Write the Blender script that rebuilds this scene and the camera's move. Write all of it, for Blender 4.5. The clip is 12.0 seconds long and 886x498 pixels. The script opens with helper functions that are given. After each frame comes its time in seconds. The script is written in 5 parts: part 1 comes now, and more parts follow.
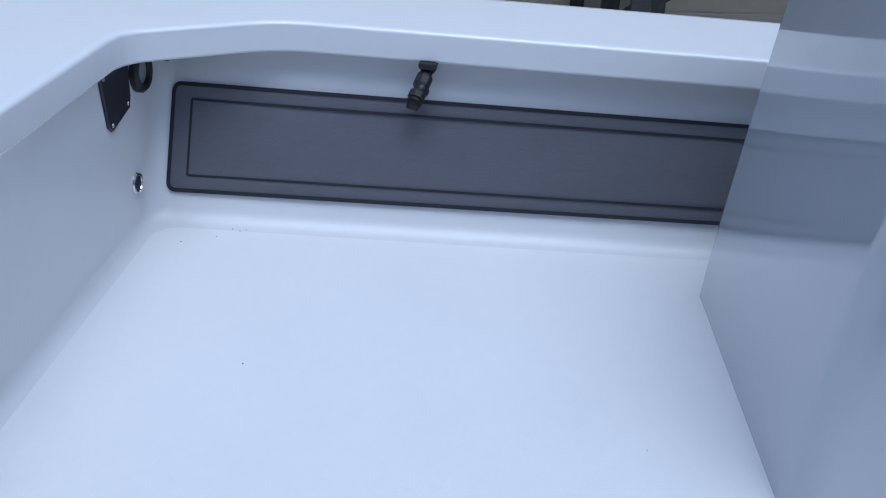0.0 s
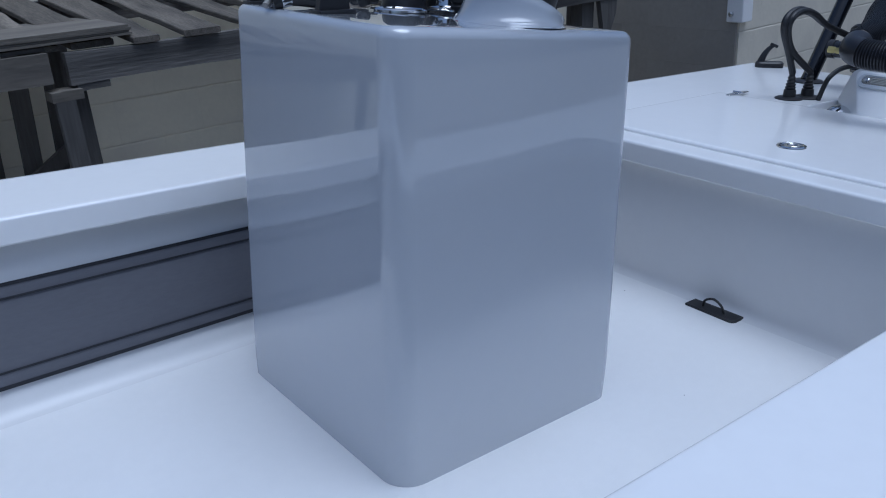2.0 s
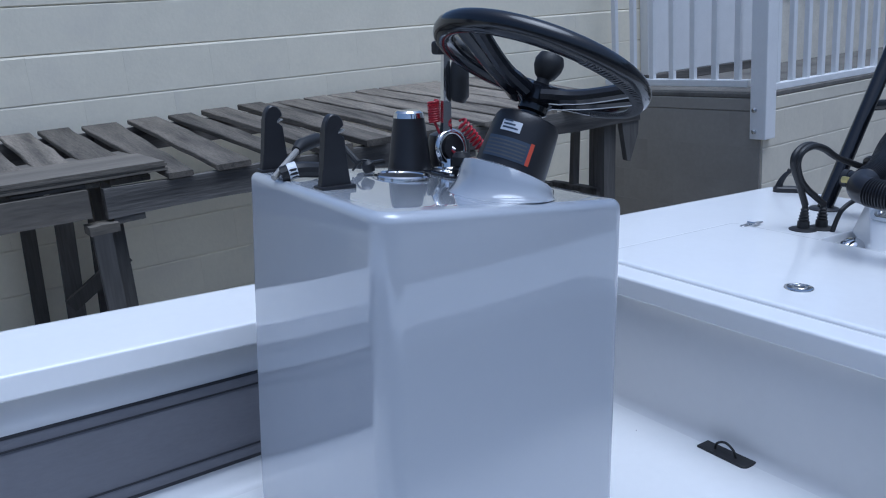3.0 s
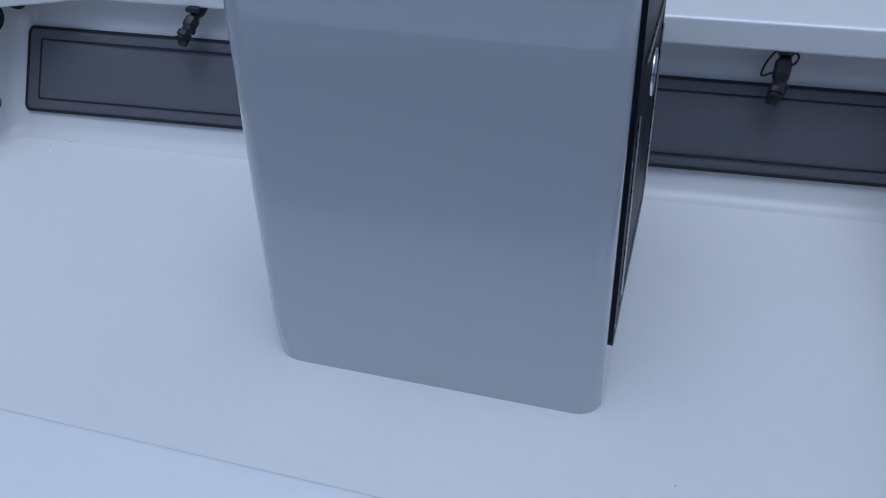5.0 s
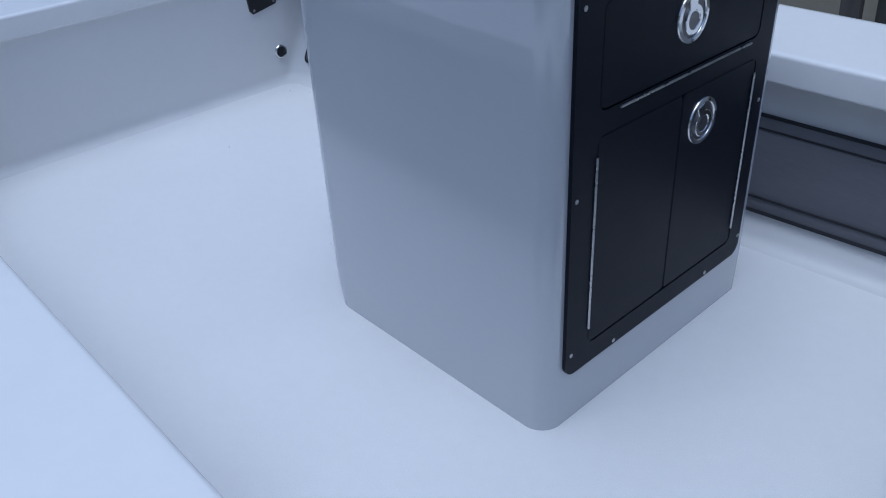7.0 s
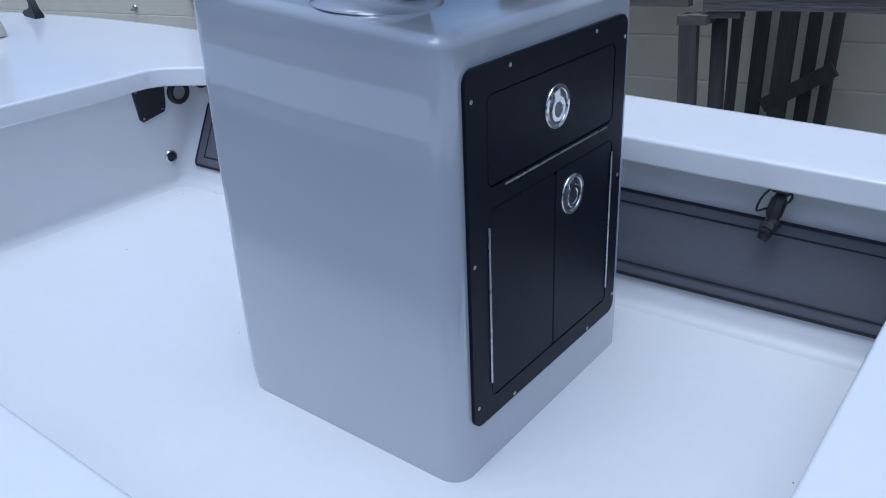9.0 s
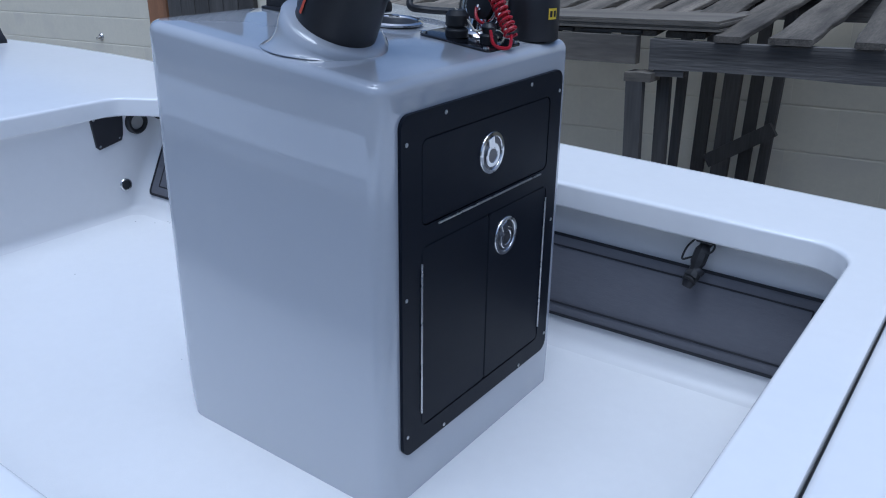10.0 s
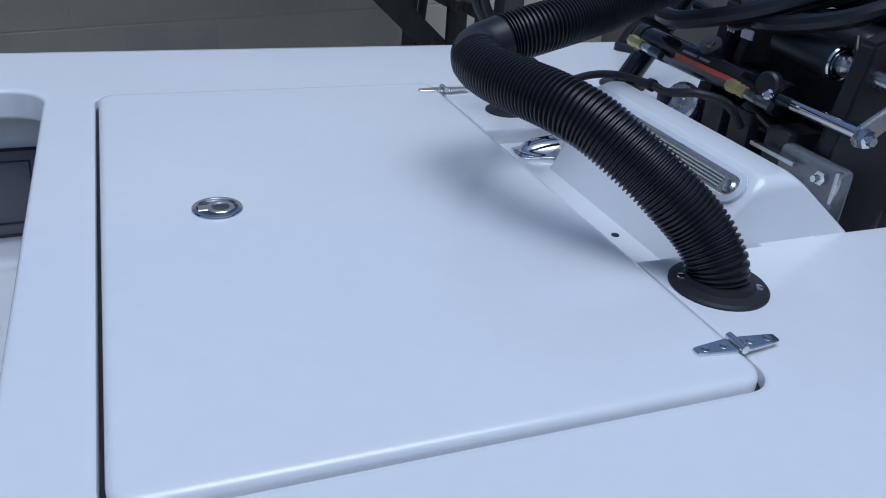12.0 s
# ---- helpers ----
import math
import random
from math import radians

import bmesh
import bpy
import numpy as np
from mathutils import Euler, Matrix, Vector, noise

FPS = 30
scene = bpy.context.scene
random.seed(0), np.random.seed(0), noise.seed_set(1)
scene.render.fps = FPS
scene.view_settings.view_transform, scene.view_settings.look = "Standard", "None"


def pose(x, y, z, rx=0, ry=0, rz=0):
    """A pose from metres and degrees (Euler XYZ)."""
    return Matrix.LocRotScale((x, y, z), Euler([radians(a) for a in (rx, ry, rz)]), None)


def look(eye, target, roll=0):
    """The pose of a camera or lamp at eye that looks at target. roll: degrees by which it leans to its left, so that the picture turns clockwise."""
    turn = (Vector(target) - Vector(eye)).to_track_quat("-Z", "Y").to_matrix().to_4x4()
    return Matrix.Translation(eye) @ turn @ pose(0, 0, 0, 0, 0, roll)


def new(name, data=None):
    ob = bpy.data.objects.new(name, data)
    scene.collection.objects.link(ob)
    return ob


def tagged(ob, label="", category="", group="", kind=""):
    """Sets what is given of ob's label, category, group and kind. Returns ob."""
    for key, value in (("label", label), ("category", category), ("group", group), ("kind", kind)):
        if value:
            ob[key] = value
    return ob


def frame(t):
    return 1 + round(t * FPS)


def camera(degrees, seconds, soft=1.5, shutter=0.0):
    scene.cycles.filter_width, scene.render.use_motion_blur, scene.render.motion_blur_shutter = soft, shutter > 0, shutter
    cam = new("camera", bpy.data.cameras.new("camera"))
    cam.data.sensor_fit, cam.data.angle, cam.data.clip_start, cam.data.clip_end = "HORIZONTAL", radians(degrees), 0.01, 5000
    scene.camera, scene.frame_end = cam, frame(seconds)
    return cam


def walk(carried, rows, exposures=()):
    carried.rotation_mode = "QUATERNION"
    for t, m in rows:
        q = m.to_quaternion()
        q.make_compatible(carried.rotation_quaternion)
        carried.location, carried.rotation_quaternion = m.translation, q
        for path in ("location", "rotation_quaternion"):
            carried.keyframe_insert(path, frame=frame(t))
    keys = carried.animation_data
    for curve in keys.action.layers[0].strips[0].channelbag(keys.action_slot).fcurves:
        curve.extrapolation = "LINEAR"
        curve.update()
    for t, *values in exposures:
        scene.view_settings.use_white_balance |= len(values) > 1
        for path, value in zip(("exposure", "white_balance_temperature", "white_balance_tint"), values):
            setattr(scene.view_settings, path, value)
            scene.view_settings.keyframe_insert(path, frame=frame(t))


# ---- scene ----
cam = camera(56.7, 12.0, soft=1.1)
# The skiff sits bow-up on its stand: BOAT carries boat coordinates (x aft, y to starboard, z up from the cockpit sole) into the world.
BOAT = pose(0, 0, 0, 1.45, 3.38, 0)
PATH = [
    (0, (-0.421, -0.712, 0.746), (-0.471, 1.018, -0.256), 4.2),
    (0.5, (-0.352, -0.747, 0.743), (-0.028, 0.971, -0.228), 1.3),
    (1, (-0.459, -0.705, 0.702), (0.376, 0.879, -0.189), -0.5),
    (1.5, (-0.587, -0.808, 0.788), (0.507, 0.64, -0.052), -0.5),
    (2, (-0.633, -0.897, 0.84), (0.527, 0.565, 0.122), 0.1),
    (2.5, (-0.629, -0.933, 0.949), (0.539, 0.593, 0.395), -0.7),
    (2.7, (-0.619, -0.953, 0.962), (0.543, 0.597, 0.465), -1.1),
    (4.3, (0.075, -0.94, 0.857), (0.357, 0.896, 0.118), 2.2),
    (4.5, (0.254, -0.932, 0.817), (0.291, 0.865, -0.06), 2.1),
    (5, (0.542, -0.861, 0.808), (0.031, 0.75, -0.262), -1.2),
    (5.5, (0.719, -0.74, 0.855), (-0.264, 0.639, -0.209), -2.7),
    (6, (0.952, -0.68, 0.858), (-0.267, 0.477, -0.225), -2.1),
    (6.5, (1.019, -0.668, 0.864), (-0.266, 0.417, -0.219), -2.4),
    (7, (1.035, -0.66, 0.862), (-0.229, 0.46, -0.21), -3.0),
    (7.5, (1.042, -0.649, 0.862), (-0.094, 0.63, -0.173), -2.2),
    (7.7, (1.044, -0.652, 0.857), (-0.047, 0.685, -0.155), -1.3),
    (9.3, (1.135, -0.808, 0.909), (0.003, 0.608, 0.064), -2.0),
    (9.5, (1.165, -0.818, 0.916), (0.028, 0.605, 0.09), -1.0),
    (10, (1.161, -0.804, 0.913), (0.092, 0.692, 0.124), 1.2),
    (10.5, (1.139, -0.8, 0.903), (0.444, 0.901, 0.114), 3.8),
    (11, (1.084, -0.857, 0.891), (1.118, 0.956, 0.046), 4.6),
    (11.5, (1.099, -0.941, 0.869), (1.681, 0.746, -0.032), 4.3),
    (12, (1.122, -0.957, 0.855), (1.802, 0.681, -0.07), 4.5),
]
walk(cam, [(t, BOAT @ look(eye, target, roll)) for t, eye, target, roll in PATH],
     exposures=[(0.0, -0.26, 4860, 7), (1.0, -0.12, 4840, 7), (1.5, -0.40, 4840, 7), (2.0, -0.40, 4840, 7), (2.5, -0.11, 4840, 7), (2.7, -0.02, 4840, 7), (4.3, -0.02, 4840, 7), (4.5, -0.08, 4840, 7), (5.0, -0.73, 4840, 7), (5.5, -0.67, 4840, 7), (6.0, -0.52, 4840, 7), (7.0, -0.47, 4840, 7), (7.5, -0.34, 4840, 7), (9.5, -0.17, 4840, 7), (10.5, -0.17, 4840, 7), (11.0, -0.27, 4840, 7), (11.5, -0.52, 4860, 7), (12.0, -0.54, 4860, 7)])

# ---- light ----
world = bpy.data.worlds.new("world")
scene.world = world
world.use_nodes = True
wn = world.node_tree
sky = wn.nodes.new("ShaderNodeTexSky")
sky.sky_type = "NISHITA"
sky.sun_disc = False
sky.sun_elevation, sky.sun_rotation = radians(75.7), radians(155)
sky.dust_density, sky.air_density = 6.0, 1.0
wn.nodes["Background"].inputs["Strength"].default_value = 0.105
wn.links.new(sky.outputs[0], wn.nodes["Background"].inputs["Color"])
sun = new("sun", bpy.data.lights.new("sun", "SUN"))
sun.data.energy, sun.data.angle, sun.data.color = 1.2, radians(45), (1.0, 0.98, 0.95)
sun.matrix_world = look((0.7, -1.5, 6.5), (0, 0, 0))

# ---- materials ----


def material(name, color, rough=0.5, metal=0.0, vary=0.08, scale=8.0, bump=0.0, bump_scale=200.0, coat=0.0, stretch=(1, 1, 1), island=0.0, second=None, second_at=(0.5, 0.7), spec=0.5, random_tint=0.0):
    m = bpy.data.materials.new(name)
    m.use_nodes = True
    t = m.node_tree
    b = t.nodes["Principled BSDF"]
    b.inputs["Metallic"].default_value = metal
    b.inputs["Roughness"].default_value = rough
    b.inputs["Coat Weight"].default_value = coat
    b.inputs["Coat Roughness"].default_value = 0.03
    b.inputs["Specular IOR Level"].default_value = spec
    co = t.nodes.new("ShaderNodeTexCoord")
    mp = t.nodes.new("ShaderNodeMapping")
    mp.inputs["Scale"].default_value = stretch
    t.links.new(co.outputs["Object"], mp.inputs["Vector"])
    place = mp.outputs["Vector"]
    if random_tint or island:
        info = t.nodes.new("ShaderNodeObjectInfo")
        shift = t.nodes.new("ShaderNodeVectorMath")
        shift.operation = "ADD"
        mul = t.nodes.new("ShaderNodeMath")
        mul.operation = "MULTIPLY"
        mul.inputs[1].default_value = 37.0
        t.links.new(info.outputs["Random"], mul.inputs[0])
        t.links.new(place, shift.inputs[0])
        t.links.new(mul.outputs[0], shift.inputs[1])
        place = shift.outputs[0]
    n1 = t.nodes.new("ShaderNodeTexNoise")
    n1.inputs["Scale"].default_value = scale
    n1.inputs["Detail"].default_value = 6
    t.links.new(place, n1.inputs["Vector"])
    n2 = t.nodes.new("ShaderNodeTexNoise")
    n2.inputs["Scale"].default_value = scale * 9
    n2.inputs["Detail"].default_value = 4
    t.links.new(place, n2.inputs["Vector"])
    add = t.nodes.new("ShaderNodeMath")
    add.operation = "MULTIPLY_ADD"
    add.inputs[1].default_value = 0.4
    t.links.new(n2.outputs["Fac"], add.inputs[0])
    sc = t.nodes.new("ShaderNodeMath")
    sc.operation = "MULTIPLY"
    sc.inputs[1].default_value = 0.6
    t.links.new(n1.outputs["Fac"], sc.inputs[0])
    t.links.new(sc.outputs[0], add.inputs[2])
    ramp = t.nodes.new("ShaderNodeValToRGB")
    lo = [max(0, c * (1 - vary)) for c in color]
    hi = [min(1, c * (1 + vary)) for c in color]
    ramp.color_ramp.elements[0].position, ramp.color_ramp.elements[0].color = 0.3, (*lo, 1)
    ramp.color_ramp.elements[1].position, ramp.color_ramp.elements[1].color = 0.7, (*hi, 1)
    t.links.new(add.outputs[0], ramp.inputs["Fac"])
    out = ramp.outputs["Color"]
    if second:
        n3 = t.nodes.new("ShaderNodeTexNoise")
        n3.inputs["Scale"].default_value = scale * 0.5
        n3.inputs["Detail"].default_value = 8
        t.links.new(place, n3.inputs["Vector"])
        r3 = t.nodes.new("ShaderNodeMapRange")
        r3.inputs["From Min"].default_value, r3.inputs["From Max"].default_value = second_at
        t.links.new(n3.outputs["Fac"], r3.inputs["Value"])
        mix = t.nodes.new("ShaderNodeMix")
        mix.data_type = "RGBA"
        mix.inputs["B"].default_value = (*second, 1)
        t.links.new(r3.outputs["Result"], mix.inputs["Factor"])
        t.links.new(out, mix.inputs["A"])
        out = mix.outputs["Result"]
    if random_tint:
        hsv = t.nodes.new("ShaderNodeHueSaturation")
        mr = t.nodes.new("ShaderNodeMapRange")
        mr.inputs["To Min"].default_value, mr.inputs["To Max"].default_value = 1 - random_tint, 1 + random_tint
        t.links.new(info.outputs["Random"], mr.inputs["Value"])
        t.links.new(mr.outputs["Result"], hsv.inputs["Value"])
        t.links.new(out, hsv.inputs["Color"])
        out = hsv.outputs["Color"]
    t.links.new(out, b.inputs["Base Color"])
    rr = t.nodes.new("ShaderNodeMapRange")
    rr.inputs["To Min"].default_value, rr.inputs["To Max"].default_value = rough * 0.85, min(1, rough * 1.15)
    t.links.new(n1.outputs["Fac"], rr.inputs["Value"])
    t.links.new(rr.outputs["Result"], b.inputs["Roughness"])
    if bump:
        n4 = t.nodes.new("ShaderNodeTexNoise")
        n4.inputs["Scale"].default_value = bump_scale
        n4.inputs["Detail"].default_value = 5
        t.links.new(place, n4.inputs["Vector"])
        bp = t.nodes.new("ShaderNodeBump")
        bp.inputs["Strength"].default_value = bump
        bp.inputs["Distance"].default_value = 0.004
        t.links.new(n4.outputs["Fac"], bp.inputs["Height"])
        t.links.new(bp.outputs["Normal"], b.inputs["Normal"])
    return m


GELCOAT = material("white_gelcoat", (0.84, 0.84, 0.835), 0.12, vary=0.022, scale=4, bump=0.012, bump_scale=9, spec=0.9)
NONSKID = material("white_nonskid", (0.77, 0.77, 0.765), 0.42, vary=0.02, scale=5, bump=0.25, bump_scale=700)
LINER = material("white_liner", (0.69, 0.69, 0.69), 0.34, vary=0.02, scale=4, bump=0.04, bump_scale=60)
CONSOLE = material("console_gelcoat", (0.47, 0.492, 0.53), 0.05, vary=0.012, scale=3, bump=0.008, bump_scale=7, coat=1.0, spec=0.6)
CONSOLE.node_tree.nodes["Principled BSDF"].inputs["Coat IOR"].default_value = 1.55
PAD = material("grey_foam_pad", (0.122, 0.124, 0.142), 0.8, vary=0.10, scale=20, bump=0.3, bump_scale=900, stretch=(0.25, 1, 1))
PADLINE = material("black_pad_groove", (0.012, 0.013, 0.018), 0.7, vary=0.1, scale=40)
BLACK = material("black_plastic", (0.018, 0.018, 0.021), 0.38, vary=0.12, scale=30, bump=0.03, bump_scale=300)
SATIN = material("black_satin_panel", (0.0075, 0.0100, 0.0170), 0.42, vary=0.1, scale=25, bump=0.04, bump_scale=500, spec=0.14)
RUBBER = material("black_rubber", (0.014, 0.014, 0.015), 0.5, vary=0.15, scale=40, bump=0.05, bump_scale=200)
GLOSSBLACK = material("glossy_black", (0.006, 0.007, 0.010), 0.16, vary=0.1, scale=20, coat=0.2, bump=0.02, bump_scale=25)
HOSE = material("black_corrugated_plastic", (0.013, 0.013, 0.016), 0.32, vary=0.15, scale=40, bump=0.04, bump_scale=200, spec=0.45)
CHROME = material("polished_stainless", (0.72, 0.72, 0.72), 0.09, 1.0, vary=0.03, scale=30)
BRUSHED = material("brushed_stainless", (0.55, 0.55, 0.55), 0.28, 1.0, vary=0.06, scale=60)
BRASS = material("yellow_brass", (0.50, 0.43, 0.17), 0.4, 0.7, vary=0.1, scale=60)
RED = material("red_plastic", (0.40, 0.010, 0.022), 0.3, vary=0.1, scale=40)
CABLE = material("grey_cable", (0.30, 0.29, 0.27), 0.5, vary=0.1, scale=50)
STITCH = material("grey_thread", (0.11, 0.11, 0.115), 0.6, vary=0.2, scale=60)
LABEL = material("white_label", (0.75, 0.76, 0.78), 0.4, vary=0.03, scale=30)
LABELBLUE = material("blue_grey_label", (0.055, 0.075, 0.11), 0.4, vary=0.05, scale=30)
ORANGE = material("orange_red_label", (0.62, 0.09, 0.04), 0.4, vary=0.05, scale=30)
YELLOW = material("yellow_label", (0.75, 0.55, 0.03), 0.4, vary=0.05, scale=30)
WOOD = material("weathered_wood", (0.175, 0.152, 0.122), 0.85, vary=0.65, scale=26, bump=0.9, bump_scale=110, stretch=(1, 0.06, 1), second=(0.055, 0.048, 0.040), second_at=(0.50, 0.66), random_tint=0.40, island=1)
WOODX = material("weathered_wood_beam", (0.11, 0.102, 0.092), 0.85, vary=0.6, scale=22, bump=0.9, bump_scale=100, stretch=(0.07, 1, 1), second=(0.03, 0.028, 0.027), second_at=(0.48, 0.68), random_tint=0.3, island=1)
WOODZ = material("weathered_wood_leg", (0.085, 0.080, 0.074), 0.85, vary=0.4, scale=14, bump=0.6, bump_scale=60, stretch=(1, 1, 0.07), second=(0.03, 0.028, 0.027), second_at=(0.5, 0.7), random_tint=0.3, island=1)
PLY = material("weathered_plywood", (0.165, 0.146, 0.118), 0.85, vary=0.45, scale=12, bump=0.4, bump_scale=60, stretch=(0.15, 1, 1), second=(0.09, 0.08, 0.07), second_at=(0.5, 0.72))
BLOCK = material("painted_block", (0.82, 0.76, 0.605), 0.8, vary=0.05, scale=5, bump=0.2, bump_scale=70, second=(0.66, 0.61, 0.52), second_at=(0.55, 0.85), random_tint=0.008, island=1)
# Blocks of the porch's bow side, a darker grey than its front.
GREYBLOCK = material("grey_porch_block", (0.30, 0.28, 0.248), 0.9, vary=0.10, scale=4, bump=0.3, bump_scale=70, second=(0.22, 0.205, 0.185), second_at=(0.5, 0.8), random_tint=0.03, island=1)
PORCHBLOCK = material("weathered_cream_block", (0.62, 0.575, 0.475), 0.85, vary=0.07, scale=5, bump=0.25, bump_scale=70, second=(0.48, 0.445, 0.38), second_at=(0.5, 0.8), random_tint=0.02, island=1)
MORTAR = material("painted_mortar", (0.70, 0.66, 0.57), 0.9, vary=0.15, scale=8, bump=0.5, bump_scale=120)
BROWN = material("brown_timber", (0.30, 0.15, 0.075), 0.7, vary=0.3, scale=20, bump=0.4, bump_scale=60, stretch=(1, 1, 0.07))
CONCRETE = material("stained_concrete", (0.15, 0.14, 0.125), 0.9, vary=0.3, scale=6, bump=0.4, bump_scale=80, second=(0.07, 0.066, 0.06), second_at=(0.5, 0.7))
WHITEPAINT = material("white_paint", (0.78, 0.78, 0.78), 0.45, vary=0.04, scale=10, bump=0.05, bump_scale=80)
GROUND = material("gravel_ground", (0.27, 0.26, 0.24), 0.95, vary=0.25, scale=14, bump=0.9, bump_scale=60, second=(0.19, 0.18, 0.165), second_at=(0.5, 0.75))
# Pale tone of the unseen walls that block and bounce light.
SCREENWALL = material("unseen_wall_pale", (0.36, 0.35, 0.33), 0.9, vary=0.3, scale=1.5, bump=0.3, bump_scale=20)
# Dull dark metal; in the latch cups its colour holds the recess shade.
SHADOWMETAL = material("dull_shade_metal", (0.16, 0.16, 0.165), 0.3, 0.8, vary=0.1, scale=40)
SMOKE = material("smoky_grey_plastic", (0.17, 0.175, 0.185), 0.25, vary=0.15, scale=30, coat=0.3)
LENSRIB = material("frosted_rib", (0.50, 0.50, 0.47), 0.4, vary=0.05, scale=40)
LENS = material("lens_floor", (0.25, 0.24, 0.215), 0.2, vary=0.12, scale=60, coat=0.4)
CREAM = material("cream_rubber", (0.62, 0.58, 0.47), 0.5, vary=0.06, scale=30)
CLEAR = material("clear_lens", (0.70, 0.72, 0.74), 0.12, vary=0.05, scale=40, coat=0.5)

# ---- shape helpers ----
BASE = {}


def thing(name, base=(0, 0, 0), label="", category="", group="", kind="", boat=True):
    ob = new(name)
    m = Matrix.Translation(base)
    ob.matrix_basis = BOAT @ m if boat else m
    ob.empty_display_size = 0.05
    BASE[ob] = Vector(base)
    return tagged(ob, label, category, group, kind)


def part(name, bm, mat, parent, label="", smooth=35, kind=""):
    """One bmesh as one mesh object under a thing or a part; its points are given in the thing's own space (boat or world)."""
    base = BASE[parent]
    bmesh.ops.translate(bm, verts=bm.verts, vec=-base)
    bmesh.ops.recalc_face_normals(bm, faces=bm.faces)
    me = bpy.data.meshes.new(name)
    for f in bm.faces:
        f.smooth = smooth > 0
    if smooth > 0:
        for e in bm.edges:
            if len(e.link_faces) == 2 and e.calc_face_angle(0) > radians(smooth):
                e.smooth = False
    bm.to_mesh(me)
    bm.free()
    me.materials.append(mat)
    ob = new(name, me)
    ob.parent = parent
    BASE[ob] = base
    return tagged(ob, label, kind=kind)


def single(name, bm, mat, base=(0, 0, 0), label="", category="", group="", kind="", boat=True, smooth=35):
    """A thing that is one mesh."""
    root = new("tmp")
    BASE[root] = Vector(base)
    ob = part(name, bm, mat, root, smooth=smooth)
    ob.parent = None
    bpy.data.objects.remove(root)
    m = Matrix.Translation(base)
    ob.matrix_basis = BOAT @ m if boat else m
    return tagged(ob, label, category, group, kind)


def axes(axis):
    z = Vector(axis).normalized()
    return z.to_track_quat("Z", "Y").to_matrix().to_4x4()


def box(bm, x0, x1, y0, y1, z0, z1, bevel=0.0, seg=2, m=None):
    mid = Matrix.Translation(((x0 + x1) / 2, (y0 + y1) / 2, (z0 + z1) / 2)) @ Matrix.Diagonal((x1 - x0, y1 - y0, z1 - z0, 1))
    r = bmesh.ops.create_cube(bm, size=1, matrix=mid)
    vs = r["verts"]
    if bevel:
        es = list({e for v in vs for e in v.link_edges})
        g = bmesh.ops.bevel(bm, geom=es, offset=bevel, segments=seg, affect="EDGES", profile=0.5)
        vs = list({v for f in g["faces"] for v in f.verts} | {v for v in vs if v.is_valid})
    if m is not None:
        bmesh.ops.transform(bm, matrix=m, verts=vs)
    return vs


def loft(bm, loops, closed=True, cap0=False, cap1=False):
    rows = [[bm.verts.new(p) for p in lp] for lp in loops]
    n = len(rows[0])
    for a, b in zip(rows, rows[1:]):
        for i in range(n if closed else n - 1):
            j = (i + 1) % n
            bm.faces.new((a[i], a[j], b[j], b[i]))
    if cap0:
        bm.faces.new(rows[0][::-1])
    if cap1:
        bm.faces.new(rows[-1])
    return rows


def lathe(bm, profile, centre, axis=(0, 0, 1), seg=32, cap0=True, cap1=True):
    """profile: rows of (radius, height along the axis)."""
    m = Matrix.Translation(centre) @ axes(axis)
    loops = [[m @ Vector((r * math.cos(2 * math.pi * i / seg), r * math.sin(2 * math.pi * i / seg), h)) for i in range(seg)] for r, h in profile]
    return loft(bm, loops, True, cap0, cap1)


def rod(bm, a, b, r, r2=None, seg=14):
    a, b = Vector(a), Vector(b)
    lathe(bm, [(r, 0), (r if r2 is None else r2, (b - a).length)], a, b - a, seg)


def spline(pts, n=8):
    pts = [Vector(p) for p in pts]
    ext = [2 * pts[0] - pts[1]] + pts + [2 * pts[-1] - pts[-2]]
    out = []
    for i in range(1, len(ext) - 2):
        p0, p1, p2, p3 = ext[i - 1:i + 3]
        for k in range(n):
            u = k / n
            out.append(0.5 * (2 * p1 + (p2 - p0) * u + (2 * p0 - 5 * p1 + 4 * p2 - p3) * u * u + (3 * p1 - p0 - 3 * p2 + p3) * u ** 3))
    out.append(pts[-1])
    return out


def sweep(bm, pts, radius, seg=12, cap=True):
    """A tube along a line of points; radius: a number, or one number a point."""
    pts = [Vector(p) for p in pts]
    up = Vector((0.13, 0.31, 0.94)).normalized()
    loops = []
    side = None
    for i, p in enumerate(pts):
        d = (pts[min(i + 1, len(pts) - 1)] - pts[max(i - 1, 0)]).normalized()
        side = (up.cross(d) if side is None else side - d * side.dot(d)).normalized()
        other = d.cross(side)
        r = radius[i] if isinstance(radius, (list, tuple)) else radius
        loops.append([p + (side * math.cos(2 * math.pi * k / seg) + other * math.sin(2 * math.pi * k / seg)) * r for k in range(seg)])
    loft(bm, loops, True, cap, cap)


def ring(bm, centre, axis, big, small, seg=40, sub=10, squash=1.0):
    m = Matrix.Translation(centre) @ axes(axis)
    loops = []
    for i in range(seg + 1):
        a = 2 * math.pi * i / seg
        loops.append([m @ Vector(((big + small * math.cos(2 * math.pi * k / sub)) * math.cos(a), (big + small * math.cos(2 * math.pi * k / sub)) * math.sin(a), squash * small * math.sin(2 * math.pi * k / sub))) for k in range(sub)])
    loft(bm, loops, True)
    bmesh.ops.remove_doubles(bm, verts=bm.verts, dist=1e-6)


